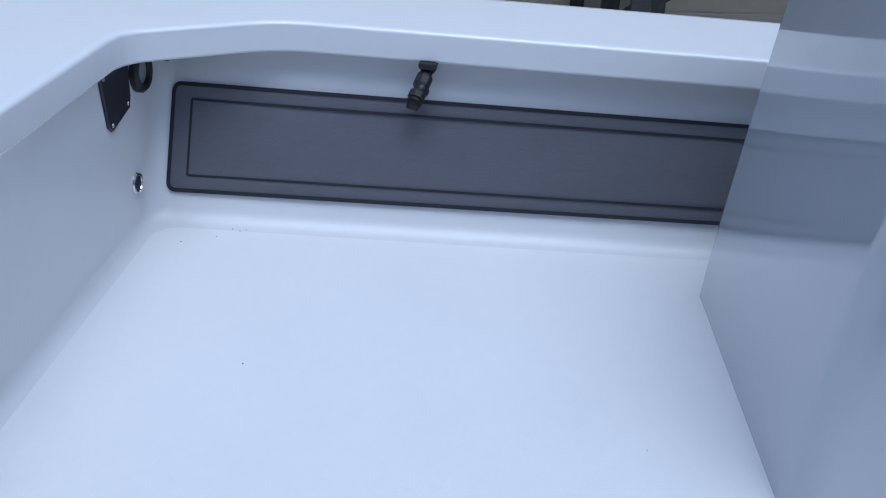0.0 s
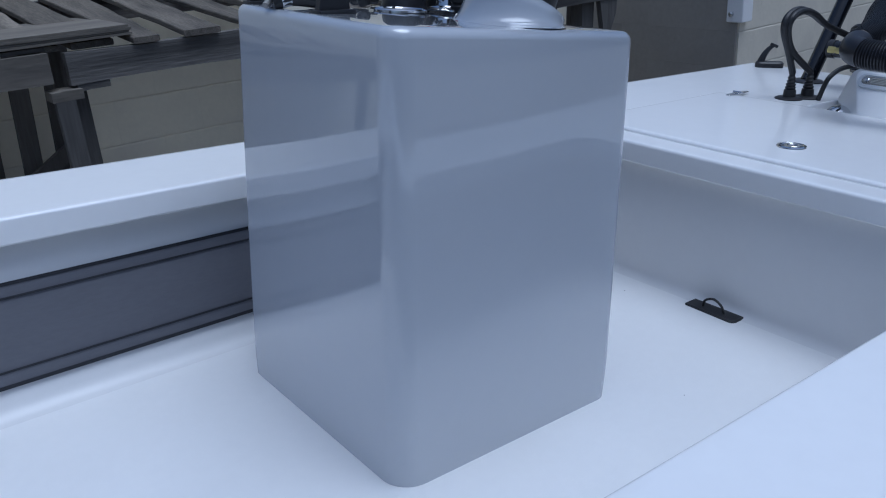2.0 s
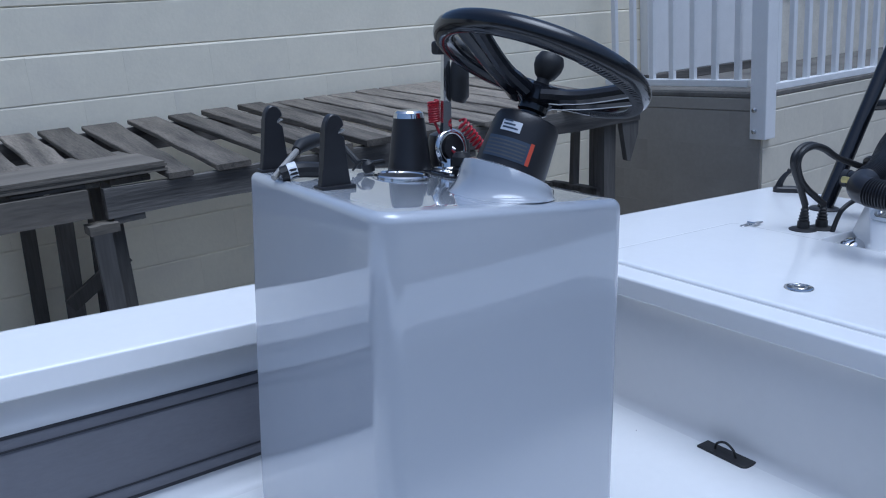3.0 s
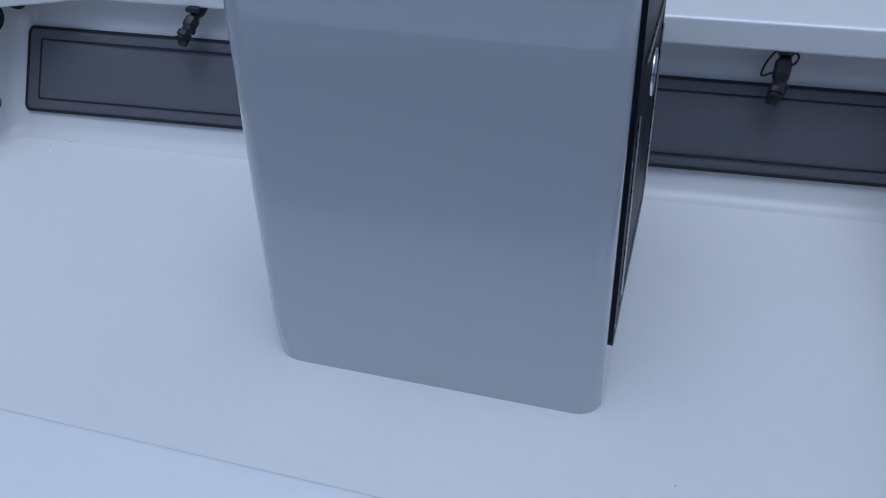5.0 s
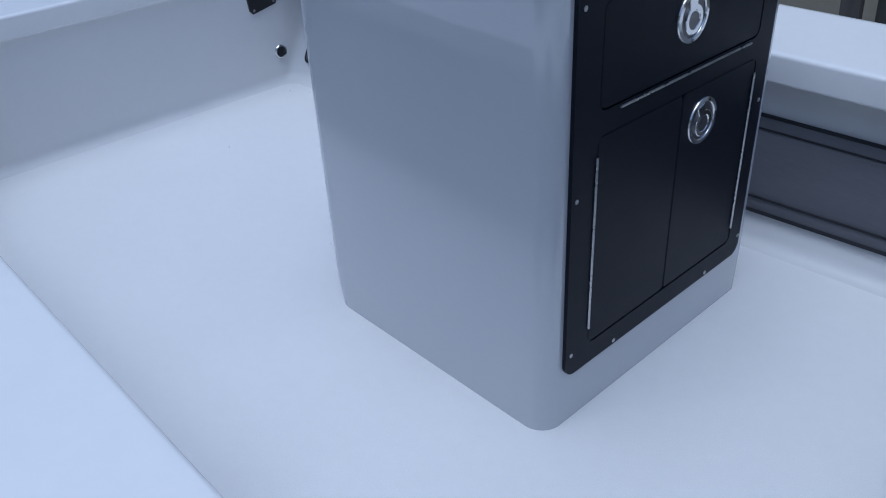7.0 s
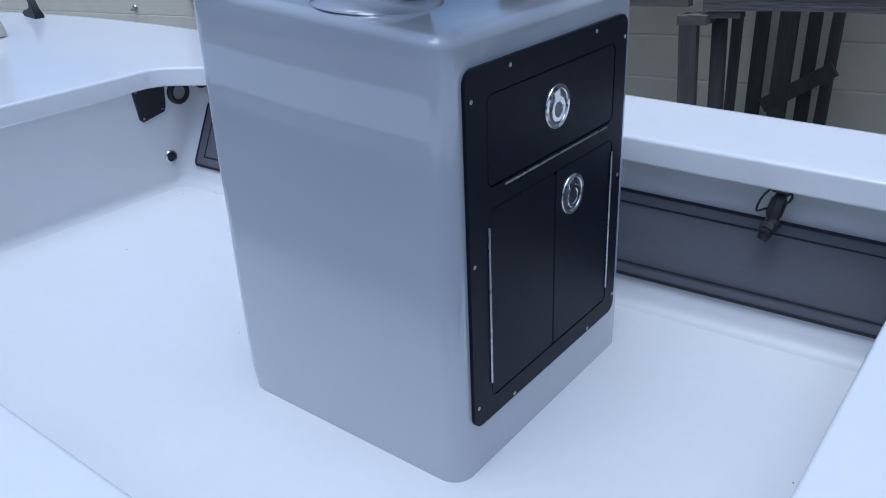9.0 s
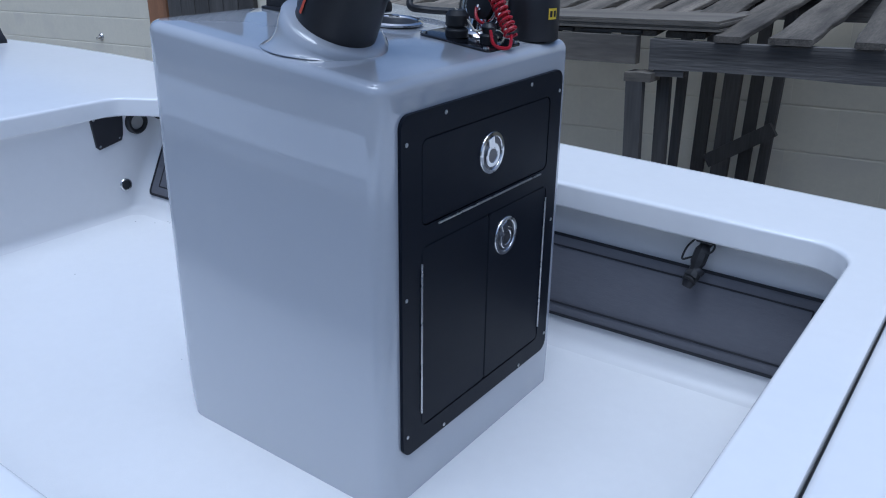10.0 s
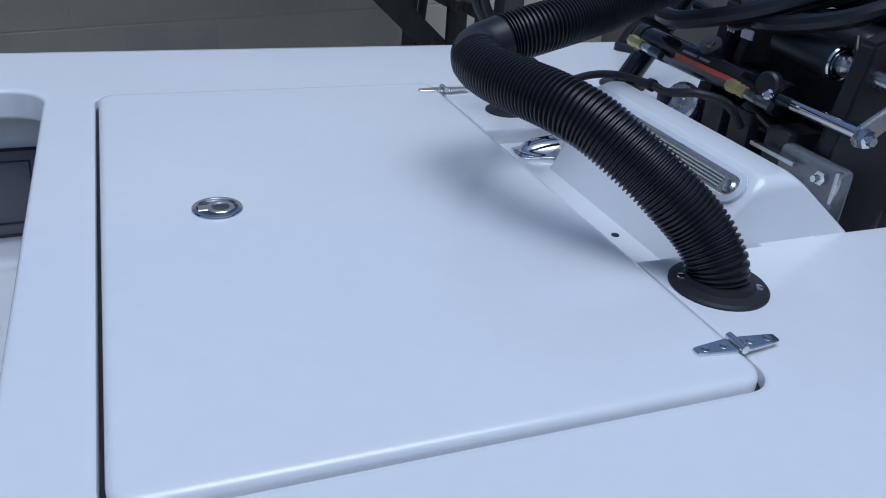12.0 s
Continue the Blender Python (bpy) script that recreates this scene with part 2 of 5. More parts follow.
def rounded(corners, radii, n=8):
    """A convex outline with rounded corners, as (x, y) pairs, anticlockwise."""
    out = []
    k = len(corners)
    for i in range(k):
        p, a, b = Vector(corners[i]), Vector(corners[i - 1]), Vector(corners[(i + 1) % k])
        u, v = (a - p).normalized(), (b - p).normalized()
        half = math.acos(max(-1, min(1, u.dot(v)))) / 2
        r = radii[i] if isinstance(radii, (list, tuple)) else radii
        d = r / math.tan(half)
        c = p + (u + v).normalized() * (r / math.sin(half))
        s, e = p + u * d - c, p + v * d - c
        a0, a1 = math.atan2(s.y, s.x), math.atan2(e.y, e.x)
        while a1 < a0:
            a1 += 2 * math.pi
        if a1 - a0 > math.pi:
            a1 -= 2 * math.pi
        for j in range(n + 1):
            t = a0 + (a1 - a0) * j / n
            out.append((c.x + r * math.cos(t), c.y + r * math.sin(t)))
    return out


def inset(loop, d):
    """An outline moved inwards by d (anticlockwise loops)."""
    out = []
    n = len(loop)
    for i in range(n):
        p, a, b = Vector(loop[i]), Vector(loop[i - 1]), Vector(loop[(i + 1) % n])
        t = ((p - a).normalized() + (b - p).normalized()).normalized()
        out.append((p.x - t.y * d, p.y + t.x * d))
    return out


def lift(loop, z):
    return [(x, y, z(x, y) if callable(z) else z) for x, y in loop]


def plate_with_holes(bm, loops3):
    """A flat sheet between an outer outline and the outlines of its openings."""
    edges = []
    for lp in loops3:
        vs = [bm.verts.new(p) for p in lp]
        edges += [bm.edges.new((vs[i], vs[(i + 1) % len(vs)])) for i in range(len(vs))]
    bmesh.ops.triangle_fill(bm, use_beauty=True, use_dissolve=False, edges=edges)


# ---- ground, wall, porch ----
GROUND_Z = -0.56
bm = bmesh.new()
bmesh.ops.create_grid(bm, x_segments=40, y_segments=40, size=60, matrix=Matrix.Translation((0, 0, GROUND_Z)))
single("ground", bm, GROUND, label="pale shell-gravel yard ground beside the block building", category="ground", kind="structure", boat=False)


def blocks(x0, x1, z_rows, place, turn, parent, mat=BLOCK):
    """Courses of painted blocks on a wall face; alike pieces share one mesh. place(u, z): where a block's centre goes."""
    sect = [(0.012, -0.1013), (-0.0098, -0.1013), (-0.012, -0.0998), (-0.012, 0.0920), (-0.0072, 0.1013), (0.012, 0.1013)]
    meshes = []
    for half in (0.2030, 0.1014):
        b = bmesh.new()
        loft(b, [[(x, y, z) for y, z in sect] for x in (-half, half)], True, True, True)
        me = bpy.data.meshes.new("block")
        b.to_mesh(me)
        b.free()
        me.materials.append(mat)
        meshes.append(me)
    for k, z in enumerate(z_rows):
        row = [(x0 - 0.1016, meshes[1])] if k % 2 else []
        u = x0 + (0.2032 if k % 2 else 0.0)
        while u < x1 + 0.01:
            row.append((u, meshes[0]))
            u += 0.4064
        if k % 2:
            row.append((u - 0.1016, meshes[1]))
        for u, me in row:
            ob = new("block", me)
            ob.parent = parent
            ob.matrix_basis = Matrix.Translation(place(u, z)) @ pose(0, 0, 0, random.uniform(-0.1, 0.1), 0, turn)


COURSE = 0.2032
WALL_Y = 2.99
ROWS = [0.163 + COURSE * (k - 2.5) for k in range(7)]
wall = thing("wall_north", (0, 0, 0), "cream-painted concrete block wall of the building", "wall", kind="structure", boat=False)
bm = bmesh.new()
box(bm, -13.0, 9.0, WALL_Y + 0.012, WALL_Y + 0.2, GROUND_Z - 0.02, ROWS[-1] + COURSE / 2)
part("wall_core", bm, MORTAR, wall, smooth=0)
bm = bmesh.new()
box(bm, -13.0, 9.0, WALL_Y + 0.002, WALL_Y + 0.2, ROWS[-1] + COURSE / 2, ROWS[-1] + COURSE / 2 + COURSE * 4)
for k in range(4):
    z = ROWS[-1] + COURSE / 2 + COURSE * (k + 0.5)
    box(bm, -13.0, 9.0, WALL_Y - 0.008, WALL_Y + 0.002, z - 0.099, z + 0.099, 0.003, 1)
part("upper_courses", bm, BLOCK, wall, kind="stuff", smooth=0)

porch = thing("porch", (3.6, 1.77, GROUND_Z), "raised cream block porch with a white railing", "porch", boat=False)
PX, PY, PZ = 3.60, 1.77, 0.47
bm = bmesh.new()
box(bm, PX + 0.012, 8.4, PY + 0.012, WALL_Y - 0.01, GROUND_Z, PZ - 0.03)
part("porch_core", bm, MORTAR, porch, smooth=0)
TOPZ = ROWS[3] + COURSE / 2
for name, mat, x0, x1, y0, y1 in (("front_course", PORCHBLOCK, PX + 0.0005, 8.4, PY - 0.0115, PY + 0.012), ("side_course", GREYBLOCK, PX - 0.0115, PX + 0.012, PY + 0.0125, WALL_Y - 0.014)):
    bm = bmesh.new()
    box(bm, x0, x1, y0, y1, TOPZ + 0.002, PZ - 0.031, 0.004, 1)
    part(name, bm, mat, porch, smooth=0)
bm = bmesh.new()
box(bm, PX - 0.01, 8.4, PY - 0.01, WALL_Y - 0.01, PZ - 0.03, PZ, 0.006, 1)
part("porch_floor", bm, CONCRETE, porch, "dark stained concrete porch floor", smooth=0)


def fence(a, b, count, z0, z1):
    """White railing from a to b: two rails and balusters."""
    a, b = Vector(a), Vector(b)
    d = (b - a).normalized()
    m = Matrix.Rotation(math.atan2(d.y, d.x), 4, "Z")
    for z in (z0, z1):
        bb = bmesh.new()
        box(bb, 0, (b - a).length, -0.022, 0.022, z - 0.022, z + 0.022, 0.005, 1, Matrix.Translation((a.x, a.y, 0)) @ m)
        part("rail", bb, WHITEPAINT, porch, smooth=0)
    for k in range(count):
        p = a + d * ((b - a).length * (k + 0.5) / count)
        bb = bmesh.new()
        box(bb, -0.018, 0.018, -0.016, 0.016, z0 + 0.02, z1 - 0.02, 0.003, 1, Matrix.Translation((p.x, p.y, 0)) @ m)
        part("baluster", bb, WHITEPAINT, porch, smooth=0)


fence((PX + 0.03, WALL_Y - 0.03, 0), (PX + 0.03, PY + 0.10, 0), 7, PZ + 0.05, 1.38)
fence((PX + 0.10, PY + 0.03, 0), (7.2, PY + 0.03, 0), 23, PZ + 0.02, 1.38)
bm = bmesh.new()
box(bm, PX - 0.035, PX + 0.062, PY - 0.05, PY + 0.052, 0.215, 2.6, 0.006, 2)
part("post", bm, WHITEPAINT, porch, "white square porch post", smooth=0)
for z in (0.26, 0.38):
    bm = bmesh.new()
    lathe(bm, [(0.014, 0), (0.014, 0.012), (0.008, 0.018)], (PX - 0.035, PY + 0.02, z), (-1, 0, 0), 8)
    part("bolt", bm, BRUSHED, porch)
door = thing("door_1", (4.6, WALL_Y - 0.05, PZ), "closed white panelled door at the back of the porch", "door", kind="structure", boat=False)
bm = bmesh.new()
box(bm, 4.08, 5.35, WALL_Y - 0.07, WALL_Y - 0.012, PZ + 0.06, 2.6, 0.006, 1)
part("door_leaf", bm, WHITEPAINT, door, smooth=0)
bm = bmesh.new()
box(bm, 3.98, 5.45, WALL_Y - 0.085, WALL_Y - 0.012, PZ, PZ + 0.06, 0.004, 1)
part("threshold", bm, WOODX, door, "dark weathered threshold", smooth=0)
for x in (4.03, 5.40):
    bm = bmesh.new()
    box(bm, x - 0.05, x + 0.05, WALL_Y - 0.085, WALL_Y - 0.012, PZ + 0.06, 2.7, 0.004, 1)
    part("jamb", bm, WHITEPAINT, door, smooth=0)

door2 = thing("door_2", (-3.55, WALL_Y - 0.05, 0.29), "closed grey boarded door with a brown timber jamb in the block wall", "door", kind="structure", boat=False)
bm = bmesh.new()
box(bm, -4.155, -3.945, WALL_Y - 0.07, WALL_Y - 0.012, 0.285, 2.3, 0.004, 1)
part("jamb", bm, BROWN, door2, "brown timber jamb", smooth=0)
for k in range(6):
    bm = bmesh.new()
    box(bm, -3.940 + 0.15 * k, -3.796 + 0.15 * k, WALL_Y - 0.055, WALL_Y - 0.012, 0.290, 2.25, 0.004, 1)
    part("board", bm, WOODZ, door2, smooth=0)
bm = bmesh.new()
lathe(bm, [(0.030, 0.0), (0.026, 0.010), (0.010, 0.014), (0.010, 0.045)], (-4.89, WALL_Y - 0.012, 0.208), (0, -1, -0.2), 12)
single("wall_hook", bm, BRUSHED, (-4.89, WALL_Y - 0.012, 0.208), "small weathered metal hook fixed to the block wall", "hook", boat=False)

# unseen walls added behind the camera and past bow and stern to shape light
bm = bmesh.new()
box(bm, -13.0, 9.0, -6.2, -6.0, GROUND_Z - 0.02, 1.5)
single("wall_south", bm, SCREENWALL, label="plain pale wall, unseen, added to shape the light", category="wall", kind="structure", boat=False, smooth=0)
bm = bmesh.new()
box(bm, -13.2, -13.0, -6.2, 3.2, GROUND_Z - 0.02, 3.6)
single("wall_west", bm, SCREENWALL, label="plain pale wall, unseen, added to shape the light", category="wall", kind="structure", boat=False, smooth=0)
bm = bmesh.new()
box(bm, 9.0, 9.2, -6.2, 3.2, GROUND_Z - 0.02, 3.6)
single("wall_east", bm, SCREENWALL, label="plain pale wall, unseen, added to shape the light", category="wall", kind="structure", boat=False, smooth=0)

# ---- the long weathered work table along the wall ----
table = thing("work_table", (1.2, 2.4, GROUND_Z), "long weathered grey plank work table along the wall", "table", boat=False)
TZ = 0.527


def board(name, x0, x1, y0, y1, z0, z1, mat, parent, wob=0.004, lift_back=0.0, seg=5, shift=(0.0, 0.0)):
    """A sawn board with uneven, slightly bowed edges. lift_back: how much its far end rises; shift: how far its two edges move over there."""
    b = bmesh.new()
    alongy = (y1 - y0) > (x1 - x0)
    n = seg
    loops = []
    r = random.Random(hash((round(x0 * 1000), round(y0 * 1000), round(z0 * 1000))) & 0xFFFF)
    for i in range(n + 1):
        f = i / n
        if alongy:
            y = y0 + (y1 - y0) * f
            a0, a1, zz = x0 + shift[0] * f + r.uniform(-wob, wob), x1 + shift[1] * f + r.uniform(-wob, wob), lift_back * f + r.uniform(-wob, wob) * 0.3
            c = 0.003
            loops.append([(a0 + c, y, z0 + zz), (a1 - c, y, z0 + zz), (a1, y, z0 + zz + c), (a1, y, z1 + zz - c), (a1 - c, y, z1 + zz), (a0 + c, y, z1 + zz), (a0, y, z1 + zz - c), (a0, y, z0 + zz + c)])
        else:
            x = x0 + (x1 - x0) * f
            a0, a1 = z0 + r.uniform(-wob, wob), z1 + r.uniform(-wob, wob)
            loops.append([(x, y0, a0), (x, y1, a0), (x, y1, a1), (x, y0, a1)])
    loft(b, loops, True, True, True)
    return part(name, b, mat, parent, smooth=0)


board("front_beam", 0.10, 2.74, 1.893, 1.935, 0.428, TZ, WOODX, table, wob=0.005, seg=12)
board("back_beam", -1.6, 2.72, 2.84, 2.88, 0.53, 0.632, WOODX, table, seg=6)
board("end_frame", -1.7, 0.050, 1.893, 1.932, 0.440, 0.537, PLY, table, wob=0.003)
for x0, x1 in ((-0.62, -0.21), (-0.175, 0.052)):
    board("spacer", x0, x1, 1.925, 2.02, 0.539, 0.550, WOODX, table, wob=0.002)
# planks: both edges at the front, both at the back
PLANKS = [(-1.50, -1.36, -1.50, -1.36), (-1.32, -1.20, -1.33, -1.21), (-1.15, -1.0, -1.15, -1.01), (-0.96, -0.83, -0.97, -0.84), (-0.78, -0.64, -0.79, -0.66), (-0.60, -0.44, -0.62, -0.46),
          (-0.40, -0.27, -0.42, -0.29), (-0.22, -0.08, -0.23, -0.10), (-0.03, 0.105, -0.05, 0.065), (0.13, 0.27, 0.095, 0.224), (0.315, 0.410, 0.271, 0.424), (0.490, 0.625, 0.479, 0.611),
          (0.732, 0.820, 0.659, 0.776), (0.900, 1.040, 0.828, 0.955), (1.101, 1.215, 1.013, 1.130), (1.221, 1.280, 1.137, 1.186), (1.362, 1.495, 1.194, 1.335), (1.54, 1.66, 1.375, 1.495),
          (1.70, 1.84, 1.505, 1.660), (1.87, 2.00, 1.671, 1.810), (2.04, 2.17, 1.822, 2.030), (2.21, 2.34, 2.043, 2.200), (2.38, 2.51, 2.218, 2.380), (2.55, 2.73, 2.42, 2.56)]
for k, (a, b_, a2, b2) in enumerate(PLANKS):
    r = random.Random(k)
    front = 1.875 + r.uniform(-0.025, 0.03) if a > 0.3 else 1.94
    board("plank", a, b_, front, 2.91 + r.uniform(-0.03, 0.03), TZ + r.uniform(-0.001, 0.003), TZ + 0.024 + r.uniform(-0.004, 0.004), WOOD, table, wob=0.006, lift_back=0.116, seg=8, shift=(a2 - a, b2 - b_))


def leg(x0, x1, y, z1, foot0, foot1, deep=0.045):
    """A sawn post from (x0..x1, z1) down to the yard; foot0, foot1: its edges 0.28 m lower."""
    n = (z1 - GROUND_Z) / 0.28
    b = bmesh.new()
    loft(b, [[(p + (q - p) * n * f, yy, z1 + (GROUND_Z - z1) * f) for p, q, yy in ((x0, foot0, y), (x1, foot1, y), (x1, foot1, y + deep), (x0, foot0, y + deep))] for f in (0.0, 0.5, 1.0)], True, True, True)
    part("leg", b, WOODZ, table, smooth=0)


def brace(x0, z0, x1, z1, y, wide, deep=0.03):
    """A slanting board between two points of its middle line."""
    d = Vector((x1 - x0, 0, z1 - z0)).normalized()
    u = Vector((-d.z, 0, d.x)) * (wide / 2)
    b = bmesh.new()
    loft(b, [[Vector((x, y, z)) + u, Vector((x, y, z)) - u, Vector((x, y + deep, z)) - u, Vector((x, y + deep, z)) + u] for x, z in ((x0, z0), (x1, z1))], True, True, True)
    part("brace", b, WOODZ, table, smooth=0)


# posts under the near end of the table
leg(0.034, 0.095, 1.86, 0.386, 0.040, 0.098, 0.028)
board("leg_cap", 0.027, 0.124, 1.860, 1.945, 0.386, 0.416, PLY, table, wob=0.002)
leg(0.112, 0.156, 1.95, 0.427, 0.112, 0.158, 0.028)
leg(0.112, 0.147, 2.15, 0.545, 0.105, 0.137, 0.028)
leg(-0.033, 0.026, 2.885, 0.625, -0.045, 0.014, 0.024)
leg(0.094, 0.168, 2.80, 0.612, 0.080, 0.154, 0.028)
leg(0.222, 0.268, 2.75, 0.608, 0.207, 0.255, 0.028)
leg(0.305, 0.345, 2.80, 0.612, 0.285, 0.327, 0.028)
brace(0.06, -0.075, 0.328, 0.095, 2.715, 0.060)
for y, z in ((1.945, 0.525), (2.60, 0.595)):
    leg(-1.68, -1.61, y, z, -1.68, -1.61)
board("packing_board", 0.118, 0.222, 1.897, 1.945, 0.404, 0.4265, WOODX, table, wob=0.002)
# posts, rails and brace under the far end
leg(2.469, 2.530, 2.85, 0.530, 2.442, 2.502, 0.028)
leg(2.514, 2.564, 2.70, 0.600, 2.477, 2.520, 0.028)
leg(2.519, 2.605, 2.45, 0.575, 2.501, 2.588, 0.028)
leg(2.536, 2.580, 2.15, 0.545, 2.511, 2.556, 0.028)
leg(2.546, 2.572, 2.03, 0.530, 2.531, 2.556, 0.028)
leg(2.528, 2.613, 1.940, 0.4995, 2.518, 2.600, 0.075)
for y0, y1, x, z in ((2.30, 2.93, 2.470, 0.048), (1.97, 2.33, 2.490, 0.052)):
    board("rail", x, x + 0.045, y0, y1, z, z + 0.050, WOODX, table, wob=0.002)
brace(1.905, 0.42, 2.640, -0.33, 2.545, 0.100)
bm = bmesh.new()
loft(bm, [[(2.61, y, 0.427), (2.735, y, 0.427), (2.730, y, 0.36), (2.668, y, 0.222), (2.645, y, 0.232)] for y in (1.900, 1.930)], True, True, True)
part("gusset", bm, WOODZ, table, smooth=0)
for x in (1.254, 1.338, 1.515, 1.598):
    bm = bmesh.new()
    box(bm, x, x + 0.076, 1.90, 2.02, 0.400, 0.426, 0.002, 1)
    part("cleat_block", bm, WOODX, table, smooth=0)
sheet = thing("plywood_sheet", (-0.55, 2.2, TZ + 0.030), "worn brown plywood sheets lying on the plank table", "plywood", boat=False)
for k in range(4):
    board("ply_layer", -1.45, 0.326 - 0.006 * (k % 2), 1.908 + 0.005 * (k % 2), 2.40, TZ + 0.030 + 0.0085 * k, TZ + 0.037 + 0.0085 * k, PLY, sheet, wob=0.0012, lift_back=0.057)

# ---- the skiff: hull, deck, cockpit ----
MID = 0.098          # the centreline's y
DECK = 0.357         # height of the deck over the cockpit sole
STERN, BOW = 2.42, -3.55
NOTCH = 2.04         # the transom is cut away for the motor aft of this


def beam(x):
    """Half the deck's width at x."""
    if x > -0.8:
        return 0.89 - 0.010 * (x + 0.8)
    return 0.89 * max(0.0, 1 - ((-0.8 - x) / (-0.8 - BOW)) ** 3.3)


skiff = thing("skiff", (0, MID, -0.25), "white fibreglass flats skiff with an open cockpit", "boat")
xs = [STERN + (BOW - STERN) * (i / 60) ** 0.85 for i in range(61)]
starboard = [(x, MID + beam(x)) for x in xs]
port = [(x, MID - beam(x)) for x in reversed(xs[:-1])]
outline = port + [(STERN, -0.155), (NOTCH, -0.155), (NOTCH, 0.351), (STERN, 0.351)] + starboard      # runs bow -> stern along port, then stern -> bow along starboard
opening = rounded([(-0.996, -0.359), (-0.78, -0.499), (0.979, -0.499), (0.979, 0.697), (-0.78, 0.697), (-0.996, 0.555)], [0.07, 0.20, 0.075, 0.075, 0.20, 0.07], 8)
hatch_hole = rounded([(1.066, -0.441), (1.728, -0.441), (1.728, 0.641), (1.066, 0.641)], 0.035, 6)
aft_hole = hatch_hole[:14] + [(1.728, -0.166), (1.93, -0.166), (1.93, 0.346), (1.728, 0.346)] + hatch_hole[14:]      # hatch opening and the sunken gutter aft of it

# deck: top sheet, rounded inner lip, outer edge
bm = bmesh.new()
edge = 0.007
out_top = inset(outline, edge)
plate_with_holes(bm, [lift(inset(outline, 0.03), DECK), lift(inset(opening, -0.03), DECK), lift(inset(aft_hole, -0.02), DECK)])
loft(bm, [lift(inset(outline, 0.03), DECK), lift(inset(outline, 0.018), DECK), lift(out_top, DECK)])
loft(bm, [lift(inset(opening, -0.03), DECK), lift(inset(opening, -0.018), DECK), lift(inset(opening, -edge), DECK)])
loft(bm, [lift(inset(aft_hole, -0.02), DECK), lift(inset(aft_hole, -0.010), DECK), lift(inset(aft_hole, -0.004), DECK)])
loft(bm, [lift(inset(opening, -edge * k1), DECK - edge * k2) for k1, k2 in ((1, 0), (0.62, 0.08), (0.29, 0.29), (0.08, 0.62), (0, 1))] + [lift(opening, DECK - 0.049), lift(inset(opening, -0.003), DECK - 0.053), lift(inset(opening, -0.05), DECK - 0.053), lift(inset(opening, -0.24), DECK - 0.053)])
loft(bm, [lift(inset(aft_hole, -0.004), DECK), lift(inset(aft_hole, -0.001), DECK - 0.002), lift(aft_hole, DECK - 0.005), lift(aft_hole, DECK - 0.033)])
loft(bm, [lift(hatch_hole, DECK - 0.030), lift(inset(hatch_hole, 0.03), DECK - 0.030), lift(inset(hatch_hole, 0.03), DECK - 0.12)])
loft(bm, [[(x, y, DECK - 0.028) for x in (1.729, 1.84, 1.95)] for y in (-0.18, 0.09, 0.36)], False)
loft(bm, [lift(out_top, DECK), lift(inset(outline, edge * 0.3), DECK - edge * 0.3), lift(outline, DECK - edge), lift(outline, DECK - 0.05), lift(inset(outline, 0.02), DECK - 0.055)])
bmesh.ops.remove_doubles(bm, verts=bm.verts, dist=1e-5)
part("deck", bm, GELCOAT, skiff, "glossy white deck and gunwales")

# hull skin
bm = bmesh.new()
sections = []
for x in xs:
    w = max(beam(x), 0.004)
    rise = 0.30 * max(0.0, (-1.2 - x) / 2.35) ** 2
    chine = w * 0.86
    ys = [(w - 0.02, DECK - 0.055), (w * 0.97, 0.15 + rise * 0.4), (chine, -0.10 + rise), (chine * 0.5, -0.20 + rise), (0.0, -0.25 + rise)]
    loop = [(x, MID + a, z) for a, z in ys] + [(x, MID - a, z) for a, z in reversed(ys[:-1])]
    sections.append(loop)
rows = loft(bm, [sec for x, sec in zip(xs, sections) if x <= NOTCH + 0.01], closed=False)
bm.faces.new(rows[0])
for sg in (1, -1):
    secs = []
    for x in (NOTCH - 0.05, (NOTCH + STERN) / 2, STERN):
        w = beam(x)
        secs.append([(x, MID + sg * a, z) for a, z in ((w - 0.02, DECK - 0.055), (w * 0.97, 0.15), (w * 0.86, -0.10), (0.255, -0.17), (0.255, DECK - 0.055))])
    loft(bm, secs, True, True, True)
part("hull", bm, GELCOAT, skiff, "white hull sides and bottom", smooth=25)

# cockpit liner: bulkheads and sloping sides, coved into the sole


def liner(z, d):
    s = max(z, 0.0)
    flare = 0.3 * max(0.0, s - 0.245)
    ys_f, ys_a = 0.592 + 0.50 * s + flare, 0.690 + 0.33 * s + flare
    corners = [(-1.003 + d, 2 * MID - ys_f + d), (1.003 - d, 2 * MID - ys_a + d), (1.003 - d, ys_a - d), (-1.003 + d, ys_f - d)]
    return lift(rounded(corners, [0.045, 0.05, 0.05, 0.045], 8), z)


COVE = 0.024
bm = bmesh.new()
cove = [liner(COVE * (1 - math.cos(a)), COVE * (1 - math.sin(a))) for a in [radians(90) * k / 6 for k in range(7)]]
loft(bm, cove + [liner(0.12, 0), liner(0.235, 0), liner(0.245, 0), liner(0.260, 0), liner(0.300, 0), liner(0.3065, 0.004)])
part("cockpit_side", bm, LINER, skiff, "smooth white cockpit sides and bulkheads", smooth=60)
bm = bmesh.new()
rows = [liner(0, COVE)]
vs = [bm.verts.new(p) for p in rows[0]]
bm.faces.new(vs)
part("cockpit_sole", bm, NONSKID, skiff, "white fine-textured cockpit floor")

